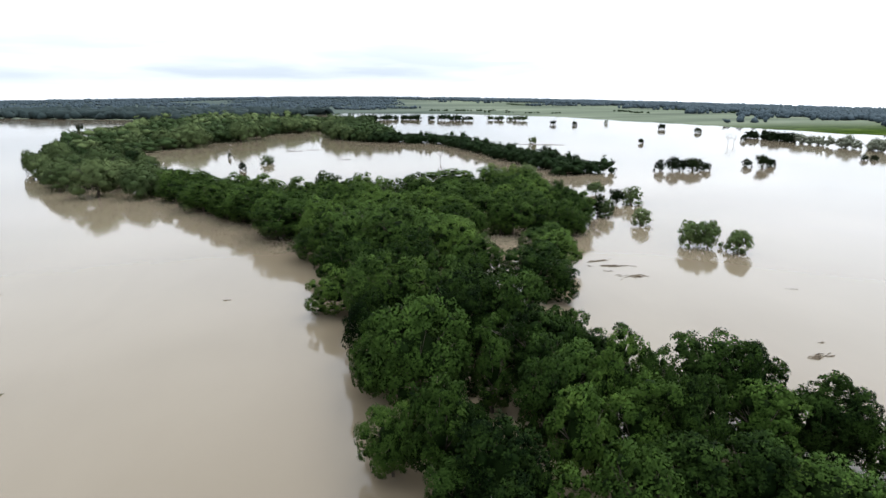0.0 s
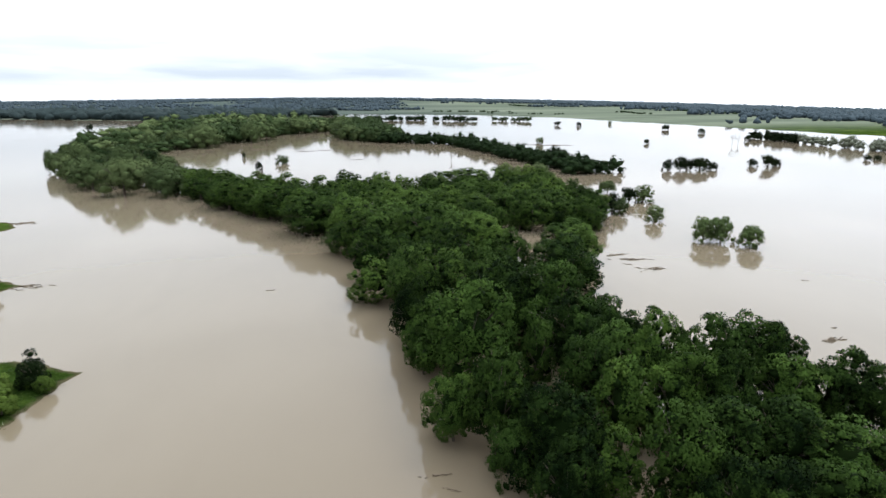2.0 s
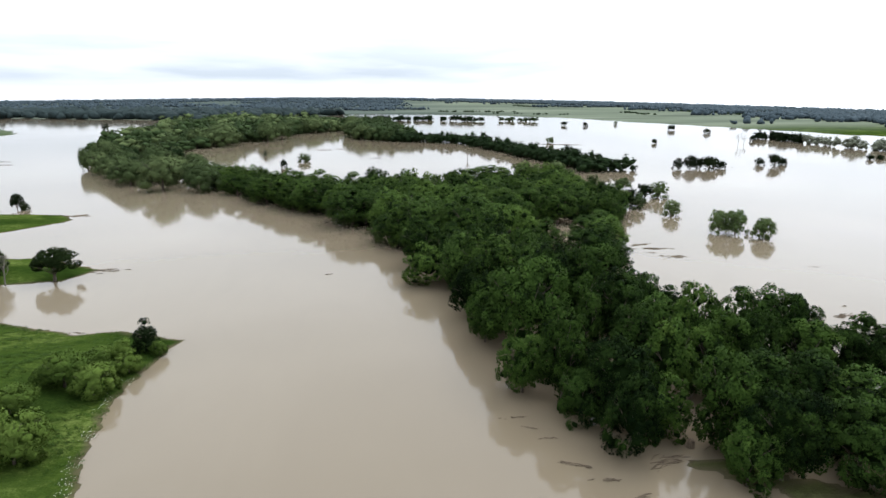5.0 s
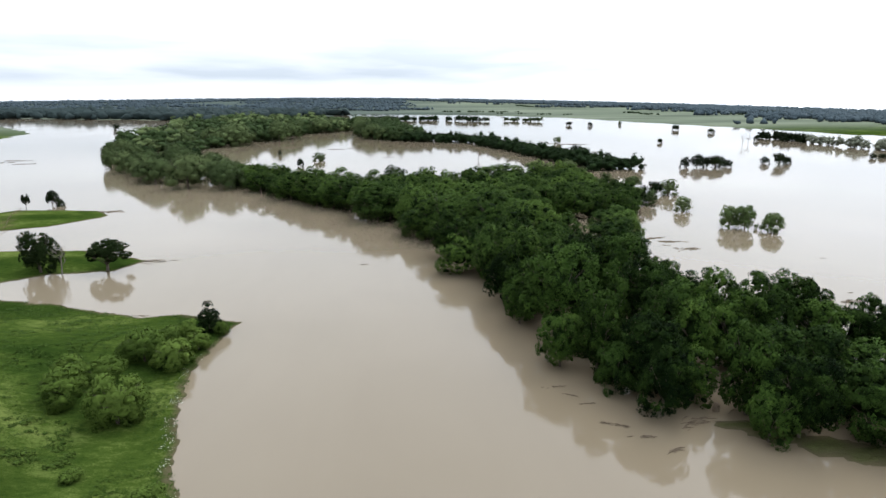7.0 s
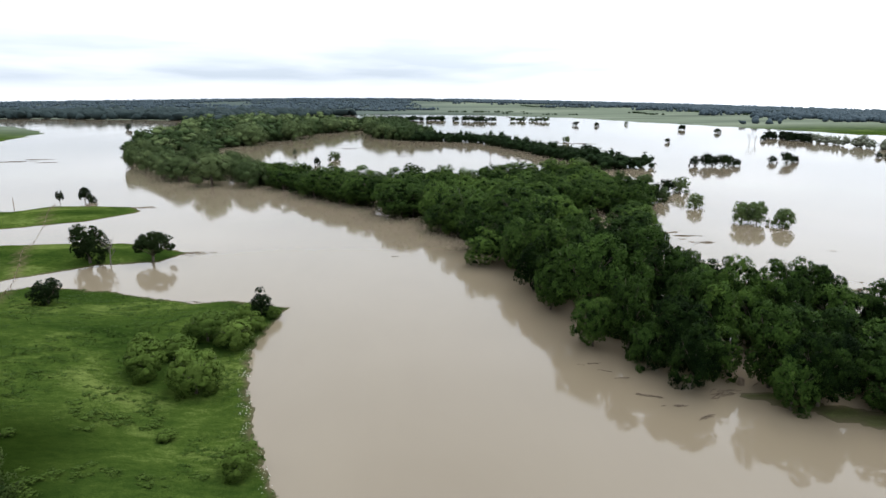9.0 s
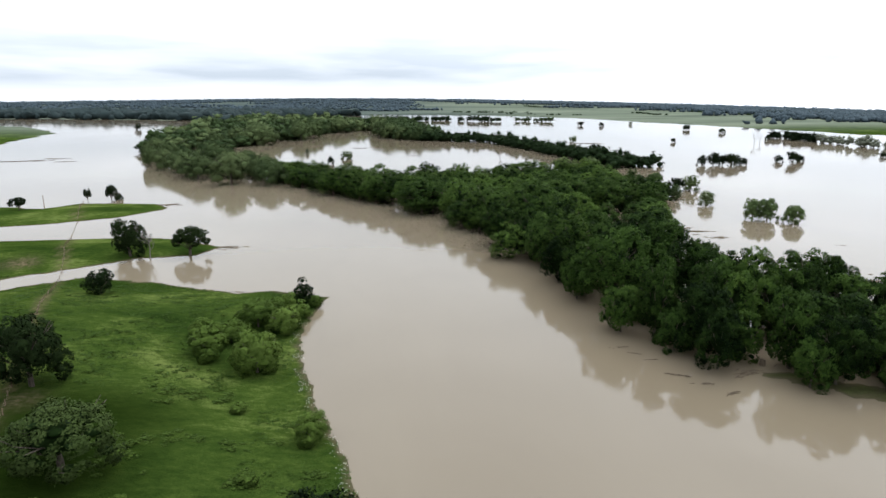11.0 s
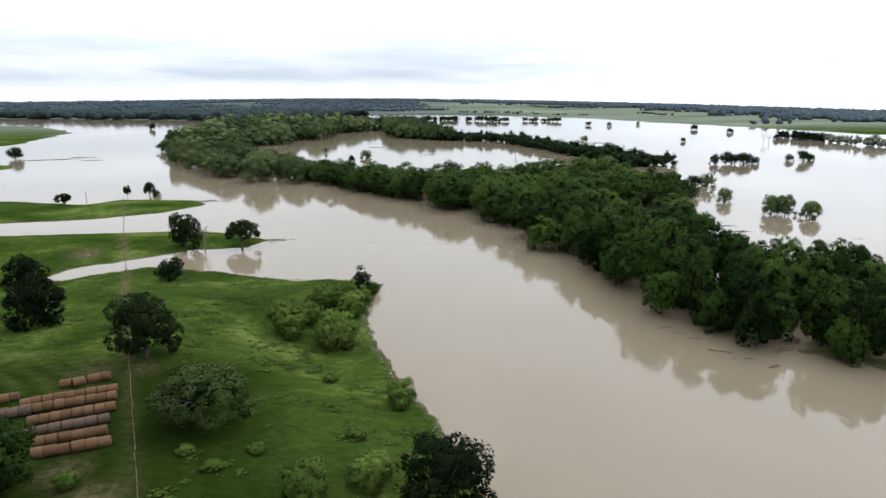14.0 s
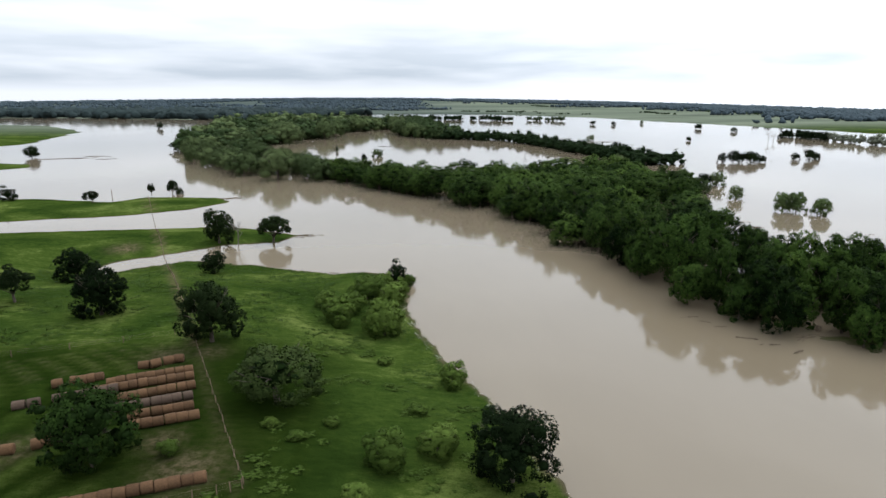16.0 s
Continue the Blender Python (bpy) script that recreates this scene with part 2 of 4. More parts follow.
def tube(points, radii, sides=7):
    """A tapered tube along points: vertices and faces."""
    verts, faces = [], []
    pts = [Vector(p) for p in points]
    for i, (p, r) in enumerate(zip(pts, radii)):
        d = (pts[min(i + 1, len(pts) - 1)] - pts[max(i - 1, 0)]).normalized()
        q = d.to_track_quat("Z", "Y")
        for k in range(sides):
            a = 2 * math.pi * k / sides
            verts.append(tuple(p + q @ Vector((r * math.cos(a), r * math.sin(a), 0))))
    for i in range(len(pts) - 1):
        for k in range(sides):
            a, b = i * sides + k, i * sides + (k + 1) % sides
            faces.append((a, b, b + sides, a + sides))
    n = len(verts)
    faces.append(tuple(range(sides))[::-1])
    faces.append(tuple(range(n - sides, n)))
    return verts, faces


def joined(pieces):
    verts, faces = [], []
    for v, f in pieces:
        o = len(verts)
        verts.extend(v)
        faces.extend(tuple(i + o for i in face) for face in f)
    return verts, faces


def ball(level):
    bm = bmesh.new()
    bmesh.ops.create_icosphere(bm, subdivisions=level, radius=1.0)
    v = np.array([p.co[:] for p in bm.verts])
    f = [tuple(p.index for p in face.verts) for face in bm.faces]
    bm.free()
    return v, f


BALL_1, BALL_2 = ball(1), ball(2)


def trunk_pieces(seed, height, radius, reach, limbs, lean=0.06):
    """A bent, tapered trunk with limbs that fork into the crown."""
    rng = random.Random(seed)
    top = height * 0.72
    bend = [rng.uniform(-lean, lean) * height for _ in range(4)]
    line = [(0, 0, -1.2), (0, 0, 0), (bend[0] * 0.4, bend[1] * 0.4, top * 0.35), (bend[0], bend[1], top * 0.7), (bend[2], bend[3], top)]
    pieces = [tube(line, [radius * 1.45, radius * 1.2, radius * 0.9, radius * 0.6, radius * 0.2], 8)]
    for k in range(limbs):
        a = 2 * math.pi * (k + rng.uniform(-0.3, 0.3)) / limbs
        z0 = top * rng.uniform(0.28, 0.62)
        f = z0 / top
        x0, y0 = bend[0] * f, bend[1] * f
        r = reach * rng.uniform(0.55, 0.85)
        z1 = height * rng.uniform(0.5, 0.8)
        mid = (x0 + math.cos(a) * r * 0.5, y0 + math.sin(a) * r * 0.5, z0 + (z1 - z0) * 0.6)
        end = (x0 + math.cos(a) * r, y0 + math.sin(a) * r, z1)
        pieces.append(tube([(x0, y0, z0), mid, end], [radius * 0.5, radius * 0.32, radius * 0.08], 6))
        b = a + rng.uniform(-0.9, 0.9)
        tip = (mid[0] + math.cos(b) * r * 0.45, mid[1] + math.sin(b) * r * 0.45, z1 + height * 0.08)
        pieces.append(tube([mid, tip], [radius * 0.26, radius * 0.06], 5))
    return pieces


def unit(v):
    return v / (np.linalg.norm(v, axis=-1, keepdims=True) + 1e-9)


def leafy_mesh(name, v, f, normals, material, inner=None):
    """Leaves shaded by the roundness of the spray that they sit on."""
    me = mesh_from(name, v.tolist(), f.tolist(), material, True)
    # leaves are loose triangles; what shares corners is the core, coloured as shade
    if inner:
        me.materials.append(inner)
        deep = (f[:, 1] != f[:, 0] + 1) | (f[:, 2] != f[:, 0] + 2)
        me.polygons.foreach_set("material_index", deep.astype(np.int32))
    me.normals_split_custom_set_from_vertices(normals.tolist())
    return me


def crown_arrays(seed, centre, size, lobes, lobe_size, leaves, leaf, level=2, low=-0.45, core=0.7, fuzz=0.13, gap=0.0, skirt=0, rounded=0.3):
    """A crown of leaf sprays gathered round many small lobes, each over a rough solid core. Returns vertices, triangles
    and normals.
    """
    rng = np.random.RandomState(seed)
    centre, size = np.array(centre, float), np.array(size, float)
    k = np.arange(lobes) + 0.5
    z = 1 - (1 - low) * k / lobes
    a = k * 2.39996 + rng.uniform(0, 6.28)
    ring = np.where(z < 0, np.maximum(0, 1 - z ** 4) ** (0.5 if skirt < 1 else 0.25), np.sqrt(np.maximum(0, 1 - z * z)))
    dirs = np.stack([ring * np.cos(a), ring * np.sin(a), z], 1) + rng.normal(0, 0.12, (lobes, 3))
    # the outline swells and sinks in a few broad masses
    mass = rng.normal(size=(5, 3))
    mass /= np.linalg.norm(mass, axis=1, keepdims=True)
    swell = 0.76 + 0.28 * np.max(dirs @ mass.T, axis=1)
    if skirt:
        dirs[:, 2] = np.where(dirs[:, 2] < 0, dirs[:, 2] * 1.22, dirs[:, 2])
    mids = centre + dirs * size * (swell * rng.uniform(0.62, 0.92, lobes))[:, None]
    radii = size.mean() * lobe_size * rng.uniform(0.75, 1.25, lobes)
    bv, bf = BALL_1 if level == 1 else BALL_2
    skip = rng.rand(lobes) < gap
    heart = centre + BALL_2[0] * (1 + rng.normal(0, 0.1, (len(BALL_2[0]), 1))) * size * np.array([0.44, 0.44, 0.5])
    solid = np.concatenate([heart] + [m + bv * (1 + rng.normal(0, 0.17, (len(bv), 1))) * np.array([1, 1, 0.8]) * r * core for m, r, no in zip(mids, radii, skip) if not no])
    shell = np.concatenate([np.array(BALL_2[1])] + [np.array(bf) + i * len(bv) + len(heart) for i in range((len(solid) - len(heart)) // len(bv))])
    shine = np.concatenate([BALL_2[0]] + [unit(bv * np.array([1, 1, 1.2])) for no in skip if not no])
    share = radii ** 2 / (radii ** 2)[~skip].sum()
    tris, soft_all = [], []
    for i, (m, r) in enumerate(zip(mids, radii)):
        if skip[i]:
            continue
        n = max(6, int(leaves * share[i]))
        out = (m - centre) / (np.linalg.norm(m - centre) + 1e-6)
        # sprays: small rounded tufts over the lobe's outer side, each a cluster of leaves
        sprays = int(np.clip(n / 20, 4, 17))
        sd = unit(rng.normal(size=(sprays, 3)))
        sd = np.where(((sd @ out + 0.35 * sd[:, 2]) < -0.3)[:, None], -sd, sd)
        sc = m + sd * np.array([1, 1, 0.95]) * r * rng.uniform(0.66, 0.95, (sprays, 1))
        sr = r * rng.uniform(0.27, 0.44, (sprays, 1))
        pick = rng.randint(0, sprays, n)
        e = unit(rng.normal(size=(n, 3)))
        e = np.where((np.sum(e * sd[pick], 1) + 0.3 * e[:, 2] < -0.15)[:, None], -e, e)
        pts = sc[pick] + e * sr[pick] * (rng.uniform(0.72, 1.08, (n, 1)) + rng.normal(0, fuzz * 0.6, (n, 1)))
        soft = unit(e * 0.50 + sd[pick] * 0.55 + out * rounded + rng.normal(0, 0.10, e.shape))
        nrm = unit(e * 0.8 + rng.normal(0, 0.36, e.shape) + np.array([0, 0, 0.2]))
        nrm = np.where((np.sum(nrm * soft, 1) < 0)[:, None], -nrm, nrm)
        u = unit(np.cross(nrm, rng.normal(size=nrm.shape)))
        w = np.cross(nrm, u)
        s = leaf * rng.uniform(0.55, 1.3, (n, 1))
        q = np.stack([pts + u * s, pts - u * s * 0.55 + w * s * 0.7, pts - u * s * 0.55 - w * s * 0.7], 1)
        tris.append(q.reshape(-1, 3))
        soft_all.append(np.repeat(soft, 3, axis=0))
    qv = np.concatenate(tris)
    qf = np.arange(len(qv)).reshape(-1, 3) + len(solid)
    return np.concatenate([solid, qv]), np.concatenate([shell, qf]), np.concatenate([shine] + soft_all)


def make_tree(name, seed, height, radius, spec, label, category, group, at):
    """One tree: an Empty at its foot with a trunk and a crown."""
    root = new(name)
    tagged(root, label, category, group)
    vt, ft = joined(trunk_pieces(seed, height, spec["stem"], radius, spec["limbs"]))
    part("trunk", mesh_from("trunk", vt, ft, spec.get("bark", BARK), True), root)
    depth = height * spec["deep"]
    v, f, n = crown_arrays(seed, (0, 0, height - depth * 0.5), (radius * 0.78, radius * 0.78, depth * 0.45), spec["lobes"], spec["lobe"], spec["leaves"], spec["leaf"],
                        low=spec.get("low", -0.6), core=spec.get("core", 0.84), fuzz=spec.get("fuzz", 0.13), gap=spec.get("gap", 0.0), skirt=spec.get("skirt", 0), rounded=spec.get("rounded", 0.45), level=spec.get("level", 2))
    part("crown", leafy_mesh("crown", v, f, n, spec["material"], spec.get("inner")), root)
    root.matrix_basis = at
    return root


def placed(x, y, z, turn=0.0, scale=1.0, tall=1.0):
    return Matrix.Translation((x, y, z)) @ Matrix.Rotation(turn, 4, "Z") @ Matrix.Diagonal((scale, scale, scale * tall, 1))


class Nursery:
    """Trees of one kind in a few shapes; the first of each shape is built, the rest are copies."""

    def __init__(self, name, count, height, radius, spec, label, category, group):
        self.args = (name, height, radius, spec, label, category, group)
        self.made, self.count = {}, count

    def plant(self, x, y, z, height, wide=1.0, label="", shape=None):
        name, h, r, spec, text, category, group = self.args
        k = random.randrange(self.count) if shape is None else shape % self.count
        s = height / h
        m = placed(x, y, z, random.uniform(0, 6.28), s * wide, 1 / wide)
        if k not in self.made:
            seed = sum(map(ord, name + text)) % 900 + 17 * k
            ob = make_tree(name, seed, h * random.Random(seed).uniform(0.94, 1.06), r, spec, text, category, group, m)
            self.made[k] = ob
        else:
            own = self.made[k].scale
            ob = copy_thing(self.made[k], m @ Matrix.Diagonal((1 / own[0], 1 / own[1], 1 / own[2], 1)))
        if label:
            ob["label"] = label
        return ob


def inside(points, poly):
    x, y = points[:, 0], points[:, 1]
    res = np.zeros(len(points), bool)
    for (x1, y1), (x2, y2) in zip(poly, poly[1:] + poly[:1]):
        cross = ((y1 > y) != (y2 > y)) & (x < (x2 - x1) * (y - y1) / (y2 - y1 + 1e-12) + x1)
        res ^= cross
    return res


def edge_distance(points, poly):
    """Distance to the outline, positive inside."""
    best = np.full(len(points), 1e9)
    for a, b in zip(poly, poly[1:] + poly[:1]):
        a, b = np.array(a, float), np.array(b, float)
        ab = b - a
        t = np.clip(((points - a) @ ab) / (ab @ ab), 0, 1)
        best = np.minimum(best, np.linalg.norm(points - a - t[:, None] * ab, axis=1))
    return np.where(inside(points, poly), best, -best)


def scattered(poly, gap, seed, tries=6000):
    """Points in a polygon, no two closer than gap."""
    rng = random.Random(seed)
    xs, ys = [p[0] for p in poly], [p[1] for p in poly]
    cand = np.array([(rng.uniform(min(xs), max(xs)), rng.uniform(min(ys), max(ys))) for _ in range(tries)])
    cand = cand[inside(cand, poly)]
    cells, got = {}, []
    for x, y in cand:
        i, j = int(x // gap), int(y // gap)
        near = [p for a in (-1, 0, 1) for b in (-1, 0, 1) for p in cells.get((i + a, j + b), ())]
        if all((x - p[0]) ** 2 + (y - p[1]) ** 2 > gap * gap for p in near):
            cells.setdefault((i, j), []).append((x, y))
            got.append((float(x), float(y)))
    return got


# ---------------------------------------------------------------- ground and water
PASTURE = [(-209, 172), (-180, 173.5), (-139, 176), (-121, 172.5), (-101, 158.5), (-106, 147), (-122.5, 145), (-138, 132.5), (-150.5, 125), (-153, 114),
           (-147, 112.5), (-140, 118.5), (-129, 125.5), (-108, 118.5), (-84, 107), (-75, 108.5), (-61.5, 102.5), (-64.5, 77), (-61.5, 60.5), (-58, 46),
           (-54.5, 38), (-52, 29.5), (-46, 6), (-40, -20), (-28, -70), (-10, -200), (0, -700), (-1500, -700), (-1500, 150), (-330, 168)]
SPIT = [(-900, 240), (-330, 252), (-254, 251), (-240, 253), (-197, 238.5), (-187, 253.5), (-150, 247), (-142, 234), (-156.5, 214), (-181.5, 200), (-202, 197), (-220, 192), (-330, 186), (-900, 180)]
FAR_MEADOW = [(-1500, 1150), (-738, 1090), (-627, 1041), (-491, 859), (-460, 734), (-438, 631), (-443, 580), (-600, 540), (-1500, 500)]
BAR = [(-500, 432), (-354, 426), (-325, 415), (-315, 389), (-328, 380), (-500, 372)]
LEDGE = [(15, 53), (23, 46), (33, 38.5), (50, 31), (75, 24), (76, 30), (52, 38), (36, 45), (26, 51)]
NORTH = [(-7000, 2300), (-1500, 1500), (-767, 1376), (-359, 1222), (-250, 1300), (-80, 1600), (195, 1480), (360, 1258), (403, 1065), (451, 955), (483, 849),
         (509, 763), (518, 694), (557, 668), (800, 560), (2000, 350), (7000, -300), (7000, 7000), (-7000, 7000)]
LANDS = [(PASTURE, 5.4, 42.0), (SPIT, 1.6, 22.0), (FAR_MEADOW, 1.5, 40.0), (BAR, 0.8, 14.0), (LEDGE, -0.07, 3.0), (NORTH, 1.5, 60.0)]
FENCE_A, FENCE_B = (-84.6, 1.6), (-187.0, 253.5)


def smoothstep(t):
    t = np.clip(t, 0, 1)
    return t * t * (3 - 2 * t)


def ridge_reach(az):
    return np.interp(az, [-0.8, -0.15, 0.0, 0.3, 0.5, 0.7], [3700, 3800, 3700, 2950, 2200, 1750])


def hills(points):
    r = np.hypot(points[:, 0], points[:, 1])
    az = np.arctan2(points[:, 0], points[:, 1])
    top = np.interp(az, [-0.8, -0.5, -0.15, 0.0, 0.3, 0.6], [7, 12, 23, 22, 7, 0.5])
    reach = ridge_reach(az)
    h = top * smoothstep((r - 1300) / (reach - 1300))
    return h - 0.07 * np.maximum(0, r - reach)


def land_height(points):
    h = np.full(len(points), -1.6)
    for poly, top, width in LANDS:
        size = 6.0 if poly in (NORTH, FAR_MEADOW) else 0.8
        px, py = points[:, 0] / size, points[:, 1] / size
        d = edge_distance(points, poly) + size * (0.45 * np.sin(px * 0.42 + 1.7 * np.sin(py * 0.31)) + 0.35 * np.sin(py * 0.9 + 1.3 * np.sin(px * 0.7)) + 0.25 * np.sin(px * 2.1 + py * 1.7))
        rise = np.where(d > 0, top * smoothstep(d / width) + 0.12 * np.clip(d / 1.5, 0, 1), np.maximum(-1.6, 0.12 * d))
        if poly is NORTH:
            rise = rise + np.where(d > 0, hills(points) * np.clip(d / 300, 0, 1), 0)
        h = np.where(d > 60, rise, np.maximum(h, rise)) if poly is NORTH else np.maximum(h, rise)
    return h


def ground_at(x, y):
    return float(land_height(np.array([(x, y)], float))[0])


def make_ground():
    n = 340
    s = np.linspace(-1, 1, n)
    step = np.sinh(s * 6.2) / np.sinh(6.2)
    xs, ys = -95 + step * 5200, 70 + step * 5200
    gx, gy = np.meshgrid(xs, ys)
    pts = np.stack([gx.ravel(), gy.ravel()], 1)
    z = land_height(pts)
    near = np.exp(-(((pts[:, 0] + 95) ** 2 + (pts[:, 1] - 60) ** 2) / 160.0 ** 2))
    wob = np.array([noise.noise(Vector((x * 0.11, y * 0.11, 0))) * 0.35 + noise.noise(Vector((x * 0.45, y * 0.45, 3))) * 0.12 if w > 0.01 else 0.0 for (x, y), w in zip(pts, near)])
    z = z + wob * near * np.clip(z / 0.8, 0, 1)
    swath = np.sin(((pts[:, 1] - 0.36 * pts[:, 0]) * 0.94) * 3.3 + 0.6 * np.sin(pts[:, 0] * 0.3))
    meadow = smoothstep((-97 - pts[:, 0]) / 6) * smoothstep((47 + 0.33 * (pts[:, 0] + 110) - pts[:, 1]) / 2) * smoothstep((pts[:, 1] + 20) / 10)
    z = z + 0.13 * swath * meadow
    me = bpy.data.meshes.new("ground")
    i = np.arange(n * n).reshape(n, n)
    quads = np.stack([i[:-1, :-1], i[:-1, 1:], i[1:, 1:], i[1:, :-1]], -1).reshape(-1, 4)
    me.from_pydata(np.column_stack([pts, z]).tolist(), [], quads.tolist())
    me.polygons.foreach_set("use_smooth", [True] * len(me.polygons))
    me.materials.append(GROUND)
    # worn soil: the track along the fence, the stack yard, a bare bank
    a, b = np.array(FENCE_A), np.array(FENCE_B)
    ab = (b - a) / np.linalg.norm(b - a)
    along = (pts - a) @ ab
    across = np.abs((pts - a) @ np.array([-ab[1], ab[0]]) - 0.6)
    dirt = np.exp(-(across / 1.0) ** 2) * (along > -2) * (along < 262) * np.where(along > 45, 0.9, 0.22)
    for x, y, r, w in ((-106, 40, 4.0, 0.5), (-99, 40.5, 3.0, 0.5), (-152, 138, 4.0, 1.0), (-92, 4.5, 4, 0.8), (-97, 11.5, 2.5, 0.7), (-115, 10.5, 3, 0.6)):
        dirt = np.maximum(dirt, w * np.exp(-((pts[:, 0] - x) ** 2 + (pts[:, 1] - y) ** 2) / r ** 2))
    # darker grass: strong over the hay meadow, weaker on the lower bank
    dark_grass = smoothstep((-70 - pts[:, 0]) / 16) * smoothstep((52 - pts[:, 1]) / 14) + 0.25 * smoothstep((30 - pts[:, 1]) / 25) * (pts[:, 0] > -80)
    layer = me.attributes.new("dark_grass", "FLOAT", "POINT")
    dark_grass = dark_grass - (0.16 + 0.20 * swath) * meadow
    layer.data.foreach_set("value", np.clip(dark_grass, 0, 1).astype(np.float32))
    dirt = np.maximum(dirt, 0.2 * np.clip(swath, 0, 1) * meadow * (pts[:, 1] > 34 + 0.33 * (pts[:, 0] + 110)))
    layer = me.attributes.new("dirt", "FLOAT", "POINT")
    layer.data.foreach_set("value", dirt.astype(np.float32))
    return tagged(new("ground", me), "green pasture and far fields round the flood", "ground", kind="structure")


make_ground()


def make_water():
    xs = [-3000, -1500, -400, 0, 400, 1500, 2500]
    ys = [-900, -200, 200, 600, 1200, 1700]
    verts = [(x, y, 0.0) for y in ys for x in xs]
    w = len(xs)
    faces = [(j * w + i, j * w + i + 1, (j + 1) * w + i + 1, (j + 1) * w + i) for j in range(len(ys) - 1) for i in range(w - 1)]
    return tagged(new("water", mesh_from("water", verts, faces, WATER)), "calm brown muddy flood water", "water", kind="structure")


make_water()

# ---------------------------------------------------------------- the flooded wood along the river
FOREST = dict(stem=0.30, limbs=8, deep=0.97, lobes=28, lobe=0.38, leaves=11500, leaf=0.21, low=-0.96, core=0.46, fuzz=0.2, level=1, material=LEAF_FOREST, inner=LEAF_INNER_SHADE, rounded=0.4)
broad_wood = Nursery("broadleaf_tree", 7, 14.0, 7.6, dict(FOREST, lobes=38, lobe=0.31, leaves=16000), "broad leafy green tree standing in brown flood water", "tree", "trees of the flooded wood")
slim_wood = Nursery("broadleaf_tree", 7, 14.0, 4.6, FOREST, "leafy green broadleaf tree standing in brown flood water", "tree", "trees of the flooded wood")
pale_wood = Nursery("broadleaf_tree", 6, 14.0, 7.2, dict(FOREST, lobes=34, lobe=0.32, leaves=13000, material=LEAF_FOREST_BRIGHT), "pale green dense tree in the flooded strip of wood", "tree", "trees of the flooded wood")
shore_wood = Nursery("broadleaf_tree", 5, 9.0, 5.0, dict(FOREST, deep=0.98, low=-0.97, skirt=1, leaves=8000), "low leafy tree trailing into brown flood water", "tree", "trees of the flooded wood")

WOOD = [(70, 30), (50, 37), (36, 43), (28, 48), (25, 52), (17, 56), (9.5, 61.5), (6, 78), (1.5, 92), (0, 101), (-1, 127), (-6, 150), (-12, 178), (-24, 213), (-46, 243), (-66, 271), (-95, 304), (-114, 322),
        (-100, 336), (-80, 308), (-62, 305), (-42, 278), (-26, 294), (-9, 293), (6, 272), (19, 293), (34, 310), (54, 317), (72, 303), (75, 228), (67, 208), (40, 211), (27, 206),
        (23, 170), (22, 150), (20, 125), (27, 108), (28, 89), (34, 81), (47, 82), (55, 76), (62, 68), (82, 64)]
CLEARINGS = [(25.5, 58.5, 4.2), (25.0, 65, 3.6), (21.0, 97, 3.6), (24.5, 71, 3.0), (33, 62, 3.0)]


def rim(poly, gap, seed):
    """Spots along an outline, a little uneven."""
    rng, got = random.Random(seed), []
    for a, b in zip(poly, poly[1:] + poly[:1]):
        n = max(1, round(math.dist(a, b) / gap))
        got += [(a[0] + (b[0] - a[0]) * k / n + rng.uniform(-0.8, 0.8), a[1] + (b[1] - a[1]) * k / n + rng.uniform(-0.8, 0.8)) for k in range(n)]
    return got


